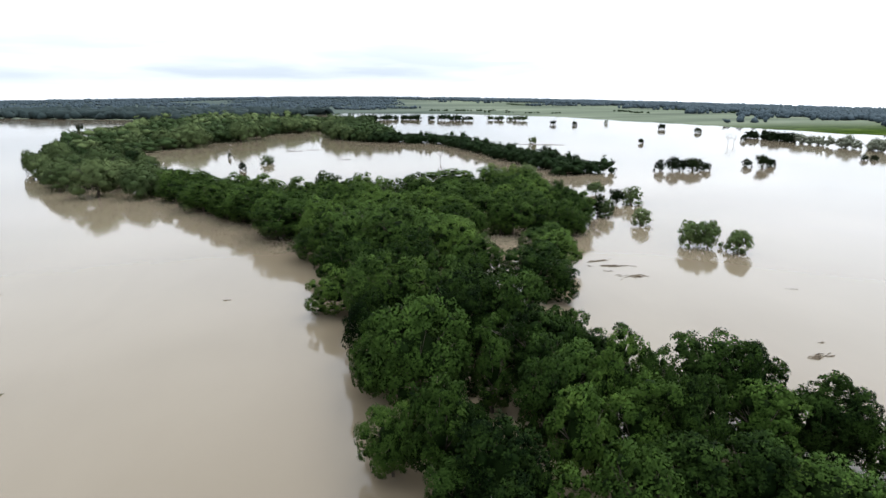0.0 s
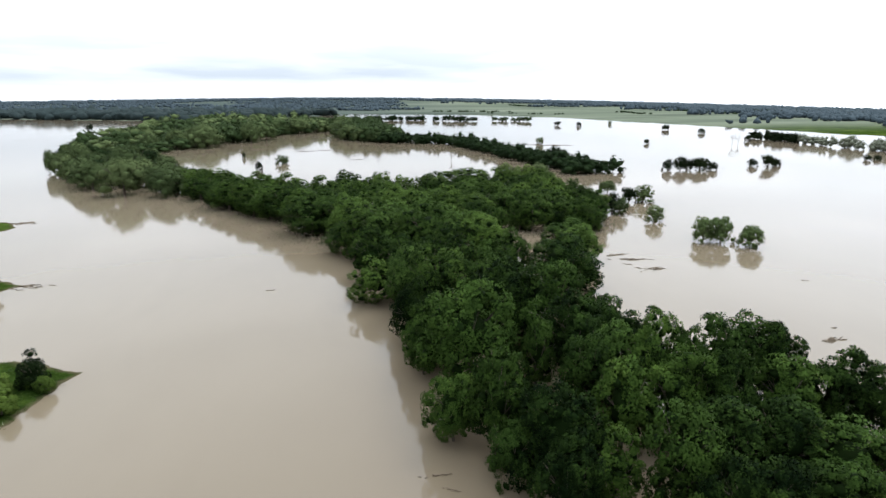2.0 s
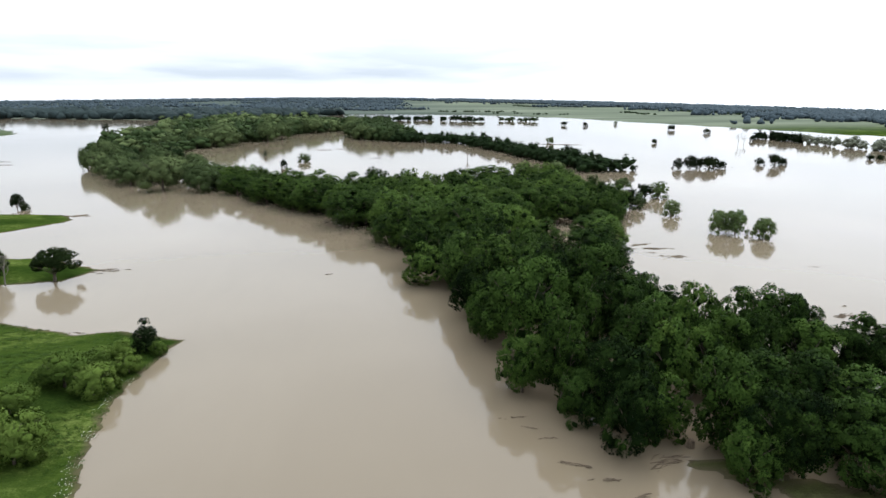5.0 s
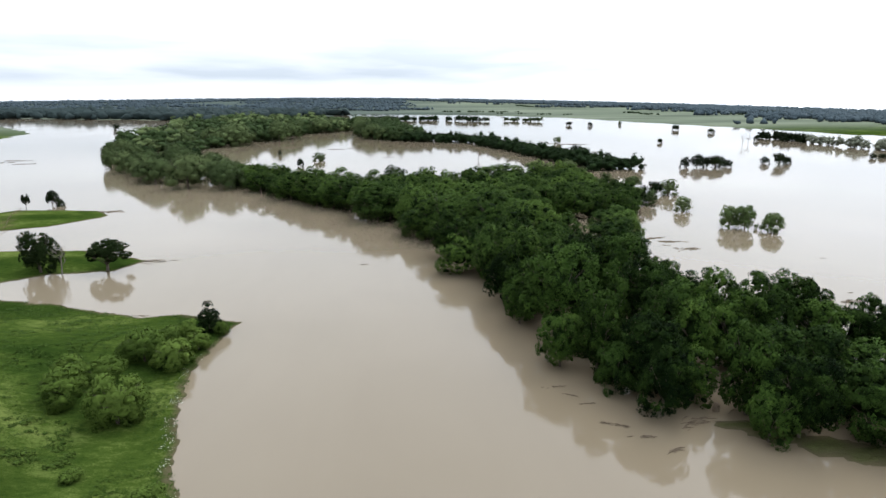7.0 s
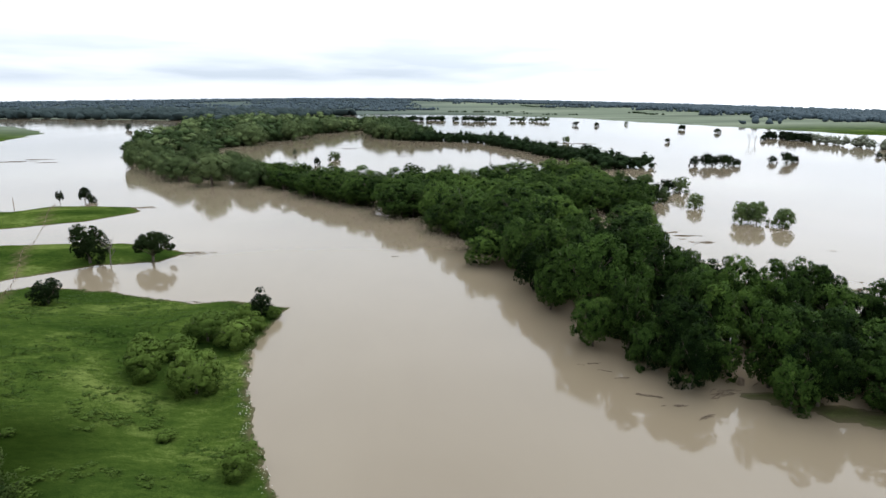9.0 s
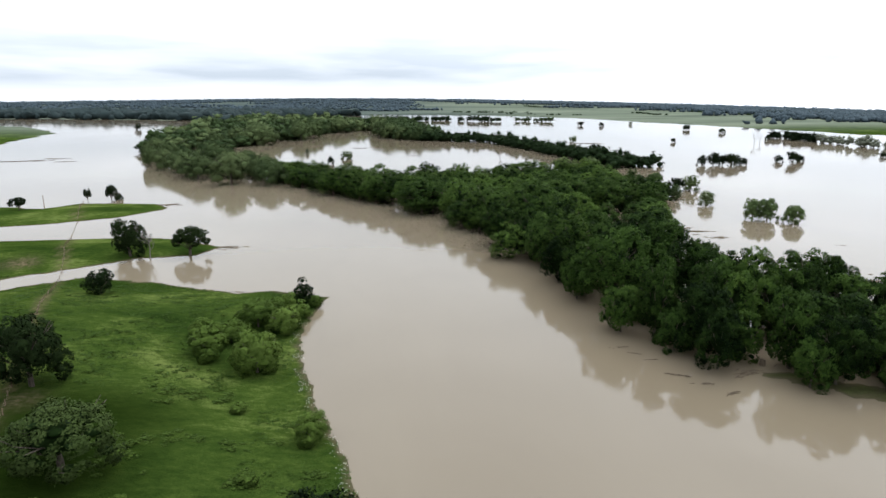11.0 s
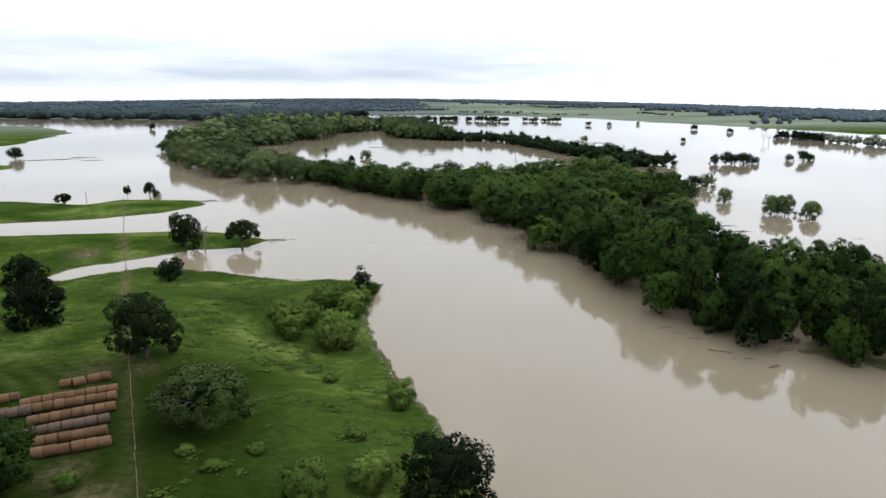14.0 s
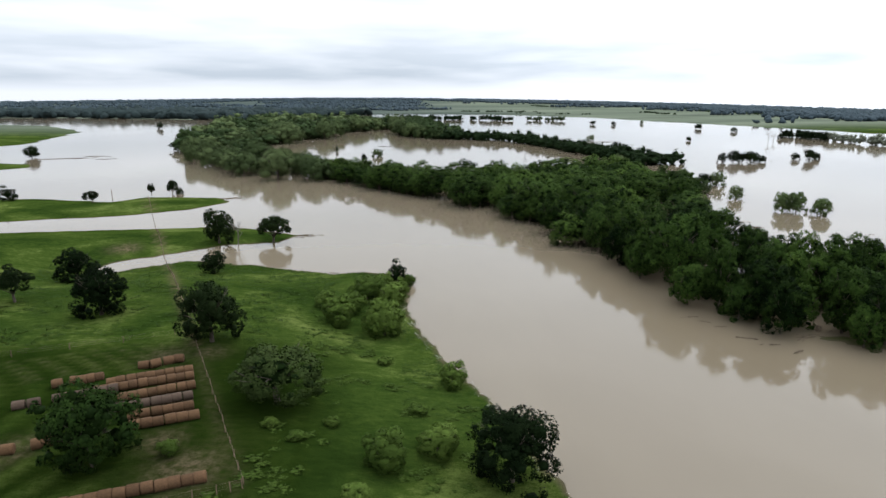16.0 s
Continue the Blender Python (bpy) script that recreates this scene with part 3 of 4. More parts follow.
# the crowns that stand out: x, y, height, breadth
CROWNS = [
    (5.6, 88.7, 18, 16.9), (14.9, 107.5, 16.5, 13.4), (22.8, 105.4, 16.5, 13.4), (24.5, 91.5, 14, 11.2), (29.6, 96, 13.6, 9), (33, 88, 12, 8), (27, 83.2, 12.5, 8.6), (16.7, 88.4, 13, 5.8), (6.7, 69.1, 15, 7.1),
    (13.1, 61.5, 13.2, 11.2), (12.3, 54.0, 10.5, 8.5), (8.2, 62.9, 8, 6.9), (1.5, 73.4, 10, 8.3), (23.6, 68.4, 14.2, 7.4), (22, 79.7, 13, 6.8), (32.8, 79.7, 14, 10.4), (37.4, 79.4, 13, 5.8),
    (46.1, 81.7, 13.5, 9.2), (51.9, 80.1, 13.2, 10.3), (25.2, 53.3, 14.3, 7.9), (33.6, 58.5, 12.5, 8.8), (31.6, 69.5, 13, 8.7), (38.1, 69.9, 13, 9.9), (41.2, 59, 11.8, 8.4),
    (29.1, 46.3, 12.7, 10.5), (39.5, 53, 6.5, 9), (47.5, 57, 8.5, 12.5), (52, 49, 9, 11), (56.4, 71.5, 11, 7), (59.2, 69.5, 11, 7.1), (24, 45.5, 8, 6.8),
    (47.7, 70.2, 12.5, 8.5), (-2.2, 109.4, 13, 8.9), (-1.3, 95.7, 9, 7.1), (3.8, 123, 16, 14.8), (13, 125.1, 14, 10.1), (-2.7, 126.7, 14, 10.1),
    (-10.3, 136.6, 9, 10.9), (-10.7, 153.9, 13, 12), (-2.5, 140.1, 15, 11), (7.9, 145.9, 15, 12.9), (25, 153.8, 13, 10.7), (22.7, 166.2, 13, 11.5), (5.1, 170.9, 17, 18.2),
    (17.5, 170.4, 14, 13.3), (-8.9, 172.4, 15, 13.3), (-19.7, 200.8, 14, 13.4), (-28.3, 217.2, 14, 14.4), (-19.4, 185.1, 9, 12.5), (-36.9, 222.2, 13, 14.8), (-3.3, 240.1, 12, 13.6),
    (-9.6, 289.9, 11, 13.5), (-25.8, 296.3, 11, 12.4), (3.9, 267.7, 11, 11.3), (15.3, 298.3, 11, 11.2), (32.9, 304.6, 12, 22.9), (25.6, 221.7, 12, 17), (39.9, 239, 11, 13.8),
    (44.9, 212.7, 12, 13.5), (56.8, 224.9, 11, 13.3), (61.3, 208.1, 11, 11.5), (46, 174.2, 11, 14.1), (36.1, 144, 13, 16.2), (47.8, 166, 10, 11.9), (41.4, 138.9, 7, 6.6),
    (-52.7, 245.8, 12, 16.4), (-69.4, 274.3, 12, 15.7), (-50.7, 282.3, 12, 15.9), (-34.5, 270.3, 12, 15.2), (-60.7, 252.6, 10, 12.1), (-80.8, 281.3, 10, 13.5), (-93.5, 296.8, 11, 15.2),
    (-74.5, 271, 11, 16.7), (-64.2, 261.8, 12, 16.1), (-45.1, 241.6, 13, 19.9), (-33, 213.9, 13, 18), (-23.8, 221.3, 13, 13.9), (-13.9, 177.5, 13, 13.5),
]


def plant_wood(x, y, tall, breadth):
    radius = breadth * (0.52 if y < 90 else 0.58)
    # farther trees take the brightened leaf colour
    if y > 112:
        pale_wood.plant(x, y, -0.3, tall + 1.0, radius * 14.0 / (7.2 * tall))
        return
    if radius / tall > 0.38:
        broad_wood.plant(x, y, -0.3, tall + 1.0, radius * 14.0 / (7.6 * tall))
    else:
        slim_wood.plant(x, y, -0.3, tall + 1.0, radius * 14.0 / (4.6 * tall))


for x, y, tall, breadth in CROWNS:
    plant_wood(x, y, tall, breadth)
edge = []
ring = [(2.6 * math.cos(a * 0.785), 2.6 * math.sin(a * 0.785)) for a in range(8)]
for x, y in rim(WOOD, 7.2, 3):
    tries = np.array([(x + a, y + b) for a, b in ring])
    edge.append(tuple(float(q) for q in tries[int(np.argmax(edge_distance(tries, WOOD)))]))
for x, y in edge + [p for p in scattered(WOOD, 7.2, 5, 9000) if min(math.dist(p, q) for q in edge) > 5.0]:
    if any(math.hypot(x - a, y - b) < r for a, b, r in CLEARINGS):
        continue
    lone = min(math.hypot(x - c[0], y - c[1]) / (0.5 * c[3]) for c in CROWNS)
    shore = (x, y) in edge
    if lone > (0.6 if shore else 1.1 if y < 75 else 0.95):
        tall = random.uniform(6.5, 9.5) - 2.5 * (not shore) if lone < 1.5 else random.uniform(9.0, 13.0) - 1.5 * (y > 230)
        if lone > 1.5:
            plant_wood(x, y, tall, random.uniform(9.5, 12.5))
        else:
            shore_wood.plant(x, y, -0.3, tall, random.uniform(0.8, 1.05))

# ---------------------------------------------------------------- willows at the head of the wood
WILLOW = dict(stem=0.42, limbs=7, deep=0.92, lobes=17, lobe=0.44, leaves=6500, leaf=0.30, low=-0.85, fuzz=0.24, core=0.7, level=1, material=LEAF_WILLOW, rounded=1.2)
willow = Nursery("willow_tree", 5, 13.0, 9.4, WILLOW, "pale olive willow with a dark trunk standing in flood water", "tree", "willows at the bend")
bend_wood = Nursery("broadleaf_tree", 4, 13.0, 8.6, dict(WILLOW, material=LEAF_WOOD, skirt=1, low=-0.9), "dark green tree crowded among willows at the bend", "tree", "trees at the bend")
# x, y, height, breadth
WILLOWS = [(-159.5, 338, 14, 23), (-135, 315, 17, 25), (-112.5, 308, 13.5, 20), (-196, 388, 13, 18), (-212, 408, 14, 14), (-180, 372, 14, 20), (-160.6, 384, 17, 26), (-140, 345, 15, 24), (-121, 335, 14, 22), (-104, 322, 11, 14),
           (-222, 446, 12, 16), (-205, 432, 15, 18), (-236, 490, 14, 20), (-170, 352, 13, 18), (-186, 404, 13, 20),
           (-175, 607, 20, 38), (-196, 596, 18, 24), (-185, 640, 20, 34), (-144, 669, 20, 26), (-134, 700, 17, 24), (-115, 815, 20, 36), (-138, 800, 18, 28), (-62, 870, 19, 30), (-210, 570, 15, 22),
           (-45, 690, 17, 26), (-32, 675, 14, 20), (-15, 655, 11, 18), (-52, 720, 18, 28), (-60, 750, 18, 30), (102, 296, 6, 10), (76, 331, 11.5, 13)]
for x, y, tall, breadth in WILLOWS:
    willow.plant(x, y, -0.3, tall, breadth * 0.5 * 13.0 / (9.4 * tall))


def far_crowns(spots, tall, wide, seed, cards=40, leaf=1.4):
    """Low, uneven crowns joined into one mesh: each a few lobes with leaf clumps round them."""
    rng = random.Random(seed)
    shapes = [crown_arrays(seed + k, (0, 0, 0.52), (0.5, 0.5, 0.5), 9, 0.55, cards * 7, leaf * 0.042, level=1, low=-0.9, fuzz=0.2, core=0.78, rounded=1.6) for k in range(7)]
    vs, fs, ns, base = [], [], [], 0
    for x, y, z in spots:
        v, f, n = shapes[rng.randrange(7)]
        h, w, a = rng.uniform(*tall), rng.uniform(*wide), rng.uniform(0, 6.28)
        turn = np.array([[math.cos(a), math.sin(a), 0], [-math.sin(a), math.cos(a), 0], [0, 0, 1]])
        vs.append((v @ turn) * np.array([w, w, h]) + np.array([x, y, z - 0.3]))
        ns.append(n @ turn)
        fs.append(f + base)
        base += len(v)
    return np.concatenate(vs), np.concatenate(fs), np.concatenate(ns)


def far_wood(name, label, spots, tall, wide, seed, material, cards=40, leaf=1.4):
    return tagged(new(name, leafy_mesh(name, *far_crowns(spots, tall, wide, seed, cards, leaf), material)), label, "trees", kind="stuff")


HEAD = [(-112, 340), (-158, 354), (-182, 388), (-216, 452), (-245, 502), (-232, 535), (-203, 553), (-165, 450), (-130, 385), (-100, 348)]
WEST = [(-203, 557), (-245, 503), (-274, 598), (-300, 795), (-330, 1000), (-300, 1100), (-180, 1090), (-90, 1020), (-64, 990), (-64, 860), (-136, 795), (-153, 668), (-178, 603)]
MIDDLE = [(-64, 855), (-50, 690), (-16, 650), (12, 654), (-5, 760), (-25, 980), (-80, 1010)]
STRIP = [(-16, 650), (55, 611), (75, 524), (89, 448), (101, 401), (105, 365), (139, 373), (127, 392), (113, 424), (104, 462), (90, 532), (72, 616), (20, 668)]
for x, y in scattered(HEAD, 12.5, 3):
    if min(math.hypot(x - c[0], y - c[1]) for c in WILLOWS) > 8:
        (willow if random.random() < 0.3 else bend_wood).plant(x, y, -0.3, random.uniform(6.0, 10.5), random.uniform(0.8, 1.1))
west_spots = [(x, y, 0) for x, y in scattered(WEST, 16.5, 4)]
far_wood("flooded_wood", "dense green wood beside the lagoon", [p for k, p in enumerate(west_spots) if k % 5], (7, 18), (14, 28), 41, LEAF_WOOD, 65, 1.1)
far_wood("flooded_wood", "pale olive willows in the wood beside the lagoon", west_spots[::5], (12, 20), (15, 28), 42, LEAF_WILLOW, 65, 1.1)
far_wood("lagoon_wood", "rounded trees closing the lagoon", [(x, y, 0) for x, y in scattered(MIDDLE, 10, 6)], (11, 16), (12, 16), 51, LEAF_WOOD, 45, 1.4)
far_wood("lagoon_hedge", "low dark strip of trees between lagoon and flood", [(x, y, 0) for x, y in scattered(STRIP, 6.2, 8)], (6.5, 10), (8, 12), 61, LEAF_WOOD, 60, 1.3)


def line_spots(a, b, gap, seed, jitter=3.0):
    rng = random.Random(seed)
    n = max(2, int(math.dist(a, b) / gap))
    return [(a[0] + (b[0] - a[0]) * k / (n - 1) + rng.uniform(-jitter, jitter), a[1] + (b[1] - a[1]) * k / (n - 1) + rng.uniform(-jitter, jitter), 0) for k in range(n)]


far_wood("hedge_row", "dark row of drowned trees in open flood water", line_spots((-36, 1190), (66, 1198), 6, 1) + line_spots((84, 1172), (108, 1160), 6, 2) + line_spots((118, 1150), (151, 1134), 6, 3), (7, 11), (9, 13), 71, LEAF_WOOD)
far_wood("hedge_row", "short row of dark trees in open flood water", line_spots((194, 1150), (249, 1118), 8, 4), (5, 9), (9, 13), 72, LEAF_WOOD)
far_wood("hedge_row", "dark drowned thicket in open flood water", line_spots((386, 650), (394, 588), 4.5, 5, 4.0) + line_spots((398, 640), (404, 600), 6, 6, 4.0), (6, 9), (7, 10), 73, LEAF_OAK, 60, 1.2)
far_wood("bare_hedge_row", "grey half-bare trees standing in flood water", line_spots((392, 575), (400, 525), 8, 7, 4.0) + line_spots((402, 520), (410, 430), 5, 8, 6.0) + line_spots((412, 500), (430, 400), 5, 9, 6.0) + line_spots((430, 430), (480, 330), 6, 10, 8.0),
         (7, 10.5), (7, 10), 74, LEAF_GREY, 50, 1.2)

# ---------------------------------------------------------------- trees alone in the flood
OPEN = dict(stem=0.28, limbs=7, deep=0.92, lobes=24, lobe=0.38, leaves=2800, leaf=0.19, low=-0.98, fuzz=0.26, core=0.6, gap=0.05, level=1, material=LEAF_WILLOW, skirt=1)
DARK = dict(stem=0.30, limbs=6, deep=0.97, lobes=20, lobe=0.42, leaves=4500, leaf=0.2, low=-0.9, fuzz=0.17, core=0.6, skirt=1, level=1, material=LEAF_OAK)
GREEN = dict(stem=0.26, limbs=7, deep=0.97, lobes=24, lobe=0.38, leaves=6000, leaf=0.19, low=-0.9, skirt=0, rounded=1.0, fuzz=0.22, core=0.6, level=1, material=LEAF_ISLE)
open_tree = Nursery("open_tree", 3, 8.0, 4.4, OPEN, "thin grey-green tree standing in flood water", "tree", "trees in the flood")
green_tree = Nursery("flooded_tree", 4, 9.0, 4.6, GREEN, "rounded green tree standing in flood water", "tree", "trees in the flood")
dark_tree = Nursery("flooded_oak", 4, 9.0, 4.8, DARK, "dark round-headed oak standing in flood water", "tree", "trees in the flood")
for x, y, h, w in ((96.3, 188, 8.6, 0.80), (101.4, 186.5, 9.0, 0.82), (107.0, 179.0, 8.0, 0.86)):
    green_tree.plant(x, y, -1.0, h + 0.8, w)
for x, y, h, w in ((94.3, 222, 6.8, 1.05), (107.5, 265.5, 7.8, 1.15), (86.5, 238, 7.0, 1.0), (-79.5, 452, 6.0, 1.6), (350, 991, 6, 1.0), (143, 604, 7, 1.1)):
    open_tree.plant(x, y, -0.9, h + 0.7, w)
for x, y, h, w in ((84.5, 241, 8.2, 0.8), (101.5, 267, 7.2, 0.9), (-88.5, 414, 6.0, 0.75), (-116, 498, 5, 0.5), (259, 968, 7, 1.4), (286, 946, 6.5, 1.2), (368, 824, 7, 1.5), (379, 747, 6.5, 1.3),
                   (361, 616, 6.5, 0.9), (246, 595, 5, 1.2), (-410, 917, 9, 1.0), (171, 381, 7.0, 0.9), (179, 380, 8.5, 1.0), (186, 381, 7.5, 1.1), (190, 377, 9.0, 0.9), (195, 380, 8, 1.0),
                   (200, 379, 5, 1.1), (237, 397, 5, 1.2), (243.5, 390, 9, 0.9), (252, 396, 5.5, 1.0), (256, 400, 4.5, 1.2), (340, 424, 4, 1.2), (347, 423, 4, 1.3), (-353, 466, 9, 1.25),
                   (117, 452, 10, 0.95), (122, 446, 8, 1.0)):
    dark_tree.plant(x, y, -0.7, h + 0.4, w)


def bare_tree(x, y, z, height, seed, label):
    """A leafless tree: trunk and limbs that fork three times."""
    rng = random.Random(seed)
    root = tagged(new("dead_tree"), label, "dead tree", "bare trees")
    vt, ft = tube([(0, 0, -1), (0, 0, 0), (0.1, 0.15, height * 0.35), (0.3, 0.05, height * 0.62)], [0.24, 0.2, 0.15, 0.11], 7)
    part("trunk", mesh_from("trunk", vt, ft, DEAD_WOOD, True), root)

    def fork(start, way, length, radius, level):
        end = start + way * length
        bend = start.lerp(end, 0.55) + Vector((rng.uniform(-1, 1), rng.uniform(-1, 1), rng.uniform(-0.3, 0.6))) * length * 0.12
        got = [tube([start, bend, end], [radius, radius * 0.7, radius * 0.4], 5)]
        if level:
            for _ in range(3):
                w = (way + Vector((rng.uniform(-1, 1), rng.uniform(-1, 1), rng.uniform(-0.2, 0.7)))).normalized()
                got += fork(start.lerp(end, rng.uniform(0.5, 1.0)), w, length * rng.uniform(0.45, 0.7), radius * 0.5, level - 1)
        return got

    for k in range(6):
        a = k * 1.9 + rng.uniform(-0.4, 0.4)
        base = Vector((0.2, 0.1, height * (0.3 + 0.055 * k)))
        way = Vector((math.cos(a), math.sin(a), rng.uniform(0.7, 1.6))).normalized()
        v, f = joined(fork(base, way, height * rng.uniform(0.25, 0.38), 0.09, 2))
        part("limb", mesh_from("limb", v, f, DEAD_WOOD), root)
    root.matrix_basis = placed(x, y, z)
    return root


bare_tree(-118.6, 145.0, 0.0, 8.6, 3, "grey leafless tree at the edge of the flood")
bare_tree(317, 566, -0.2, 12, 4, "tall grey leafless tree in open flood water")
bare_tree(325, 570, -0.2, 10, 5, "grey leafless tree in open flood water")
for k, (x, y, h) in enumerate(((-8.5, 197, 13), (-4, 192, 12), (2, 262, 11), (58, 52, 15), (21, 96, 12))):
    bare_tree(x, y, -0.2, h, 11 + k, "grey leafless tree among the flooded wood")
bare_tree(40.5, 452, 0.0, 7, 6, "grey leafless tree beside the hedge")

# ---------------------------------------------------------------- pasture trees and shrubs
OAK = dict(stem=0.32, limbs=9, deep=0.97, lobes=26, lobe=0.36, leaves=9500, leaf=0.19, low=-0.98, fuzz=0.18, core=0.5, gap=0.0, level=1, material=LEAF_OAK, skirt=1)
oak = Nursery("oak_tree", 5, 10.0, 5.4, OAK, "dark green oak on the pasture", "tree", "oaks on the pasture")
OAK_OPEN = dict(OAK, deep=0.76, low=-0.55, skirt=0, lobes=24, lobe=0.36, gap=0.08)
spreading = Nursery("oak_tree", 3, 10.0, 5.4, OAK_OPEN, "spreading dark oak with an open crown", "tree", "oaks on the pasture")
for x, y, h, w, text in ((-203.7, 232.6, 5.2, 1.5, "small flat-topped oak on the grassy spit"), (-178, 262, 7.6, 0.75, "dark oak at the far edge of the spit"), (-174.5, 261, 5, 0.8, "low dark oak beside a taller one"),
                         (-186.2, 256.5, 6.2, 0.6, "slim dark oak at the end of the fence"), (-243, 238, 6.0, 1.2, "dark oak on the far spit"),
                         (-125.2, 147.2, 11.8, 0.9, "tall dark oak at the edge of the flood"), (-107.6, 147.6, 8.4, 1.4, "spreading dark oak mirrored in flood water"),
                         (-115.2, 103.9, 6.2, 1.1, "low round oak on the pasture"), (-147.8, 71.5, 7.3, 1.15, "umbrella-shaped oak on the pasture"),
                         (-125.7, 61.5, 11.0, 0.98, "tall oak with drooping crown on the pasture"), (-149.5, 101, 8.6, 1.15, "broad dark oak near the cove"),
                         (-99.8, 45.3, 11.6, 0.94, "big dark oak at the fence corner"), (-52.7, 6.9, 10.6, 1.1, "near-black oak on the river bank"), (-66.5, 96.9, 5.0, 1.1, "round dark oak on the point")):
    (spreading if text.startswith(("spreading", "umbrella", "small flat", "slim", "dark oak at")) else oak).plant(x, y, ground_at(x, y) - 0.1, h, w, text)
ELM = dict(stem=0.34, limbs=8, deep=0.96, lobes=40, lobe=0.32, leaves=9500, leaf=0.22, low=-0.9, fuzz=0.2, core=0.54, gap=0.03, skirt=1, level=1, material=LEAF_ELM, inner=LEAF_INNER_SHADE)
elm = Nursery("pasture_tree", 3, 10.0, 6.4, ELM, "broad green tree on the pasture", "tree", "green trees on the pasture")
OLIVE = dict(ELM, material=LEAF_OLIVE, gap=0.2, core=0.4, fuzz=0.3, leaves=11000, leaf=0.18, lobe=0.34, lobes=26, low=-0.75, skirt=0)
olive = Nursery("pasture_tree", 1, 10.0, 6.4, OLIVE, "broad open-crowned olive-green tree beside the fence", "tree", "green trees on the pasture")
olive.plant(-84.4, 22.3, ground_at(-84.4, 22.3) - 0.1, 8.8, 1.34)
for x, y, h, w, text in ((-103.1, 6.5, 9.8, 0.92, "broad green tree among the hay bales"),):
    elm.plant(x, y, ground_at(x, y) - 0.1, h, w, text)
SHRUB = dict(stem=0.14, limbs=6, deep=0.97, lobes=15, lobe=0.46, leaves=7000, leaf=0.12, low=-0.85, fuzz=0.3, core=0.6, skirt=1, level=1, material=LEAF_SHRUB, rounded=1.1)
shrub = Nursery("shrub", 5, 5.0, 3.0, SHRUB, "bright green willow shrub on the grassy bank", "shrub", "shrubs on the bank")
for x, y, h, w in ((-63.3, 94.6, 3.2, 0.8), (-69.4, 57.8, 7.4, 1.05), (-68.4, 78.5, 5.2, 1.25), (-73.7, 80.6, 6.2, 1.15), (-78.9, 62.5, 5.2, 1.2), (-82.0, 71.5, 3.6, 1.3), (-77, 71, 4.2, 1.3), (-71.5, 87, 4.0, 1.2),
                   (-66.0, 87, 3.6, 1.2), (-68.4, 7.4, 4.8, 1.1), (-61.7, 12.6, 3.8, 1.35), (-57.5, 35.3, 3.8, 1.15), (-95, 8.3, 2.0, 1.2), (-69.2, 42.8, 1.4, 1.7), (-83.9, 15, 1.6, 1.2), (-69.5, 93, 3.4, 1.2),
                   (-76, 17, 1.2, 1.8), (-72, 0, 1.8, 1.6), (-58, -4, 2.6, 1.5), (-80, 12, 1.4, 1.6), (-88, 40, 1.0, 1.6), (-64, 24, 1.3, 1.9)):
    shrub.plant(x, y, ground_at(x, y) - 0.1, h, w)


# ---------------------------------------------------------------- hay bales
def bale_mesh(seed, material):
    """A round bale lying on its side along x: a slightly slumped, net-wrapped cylinder with rolled edges."""
    rng = random.Random(seed)
    length, radius, sides = 1.28, 0.68, 20
    profile = [(-0.5, 0.0), (-0.5, 0.62), (-0.485, 0.93), (-0.45, 0.99), (-0.25, 1.0), (-0.08, 1.012), (0.08, 1.0), (0.25, 1.01), (0.45, 0.99), (0.485, 0.93), (0.5, 0.62), (0.5, 0.0)]
    verts, faces = [], []
    rough = [rng.uniform(0.975, 1.02) for _ in range(sides)]
    for u, r in profile:
        for k in range(sides):
            a = 2 * math.pi * k / sides
            y, z = math.cos(a) * radius * r * rough[k], math.sin(a) * radius * r * rough[k]
            z = max(z, -radius * 0.9)
            dish = 0.02 * math.sin(3 * r) if abs(u) == 0.5 else 0
            verts.append((u * length + math.copysign(dish, u), y, z + radius * 0.9))
    for i in range(len(profile) - 1):
        for k in range(sides):
            a, b = i * sides + k, i * sides + (k + 1) % sides
            faces.append((a, a + sides, b + sides, b))
    return mesh_from("hay_bale", verts, faces, material, True)


BALES = [bale_mesh(k, HAY) for k in range(3)]
OLD_BALES = [bale_mesh(k + 7, HAY_OLD) for k in range(2)]


def bale_row(a, b, count, old=False, slack=0.03):
    for k in range(count):
        f = (k + 0.5) / count
        x, y = a[0] + (b[0] - a[0]) * f, a[1] + (b[1] - a[1]) * f
        turn = math.atan2(b[1] - a[1], b[0] - a[0]) + random.uniform(-slack, slack) * 2
        ob = new("hay_bale", random.choice(OLD_BALES if old else BALES))
        x, y = x + random.uniform(-slack, slack) * 2, y + random.uniform(-slack, slack) * 2
        s = random.uniform(0.96, 1.05)
        long = min(1.3, math.dist(a, b) / count / 1.28) * random.uniform(0.97, 1.0)
        ob.matrix_basis = Matrix.Translation((x, y, ground_at(x, y) - 0.08)) @ Matrix.Rotation(turn + (math.pi if random.random() < 0.5 else 0), 4, "Z") @ Matrix.Diagonal((long, s, s, 1))
        tagged(ob, "weathered grey-brown round hay bale on the grass" if old else "tan round hay bale lying in a row on the grass", "hay bale", "hay bales in rows")


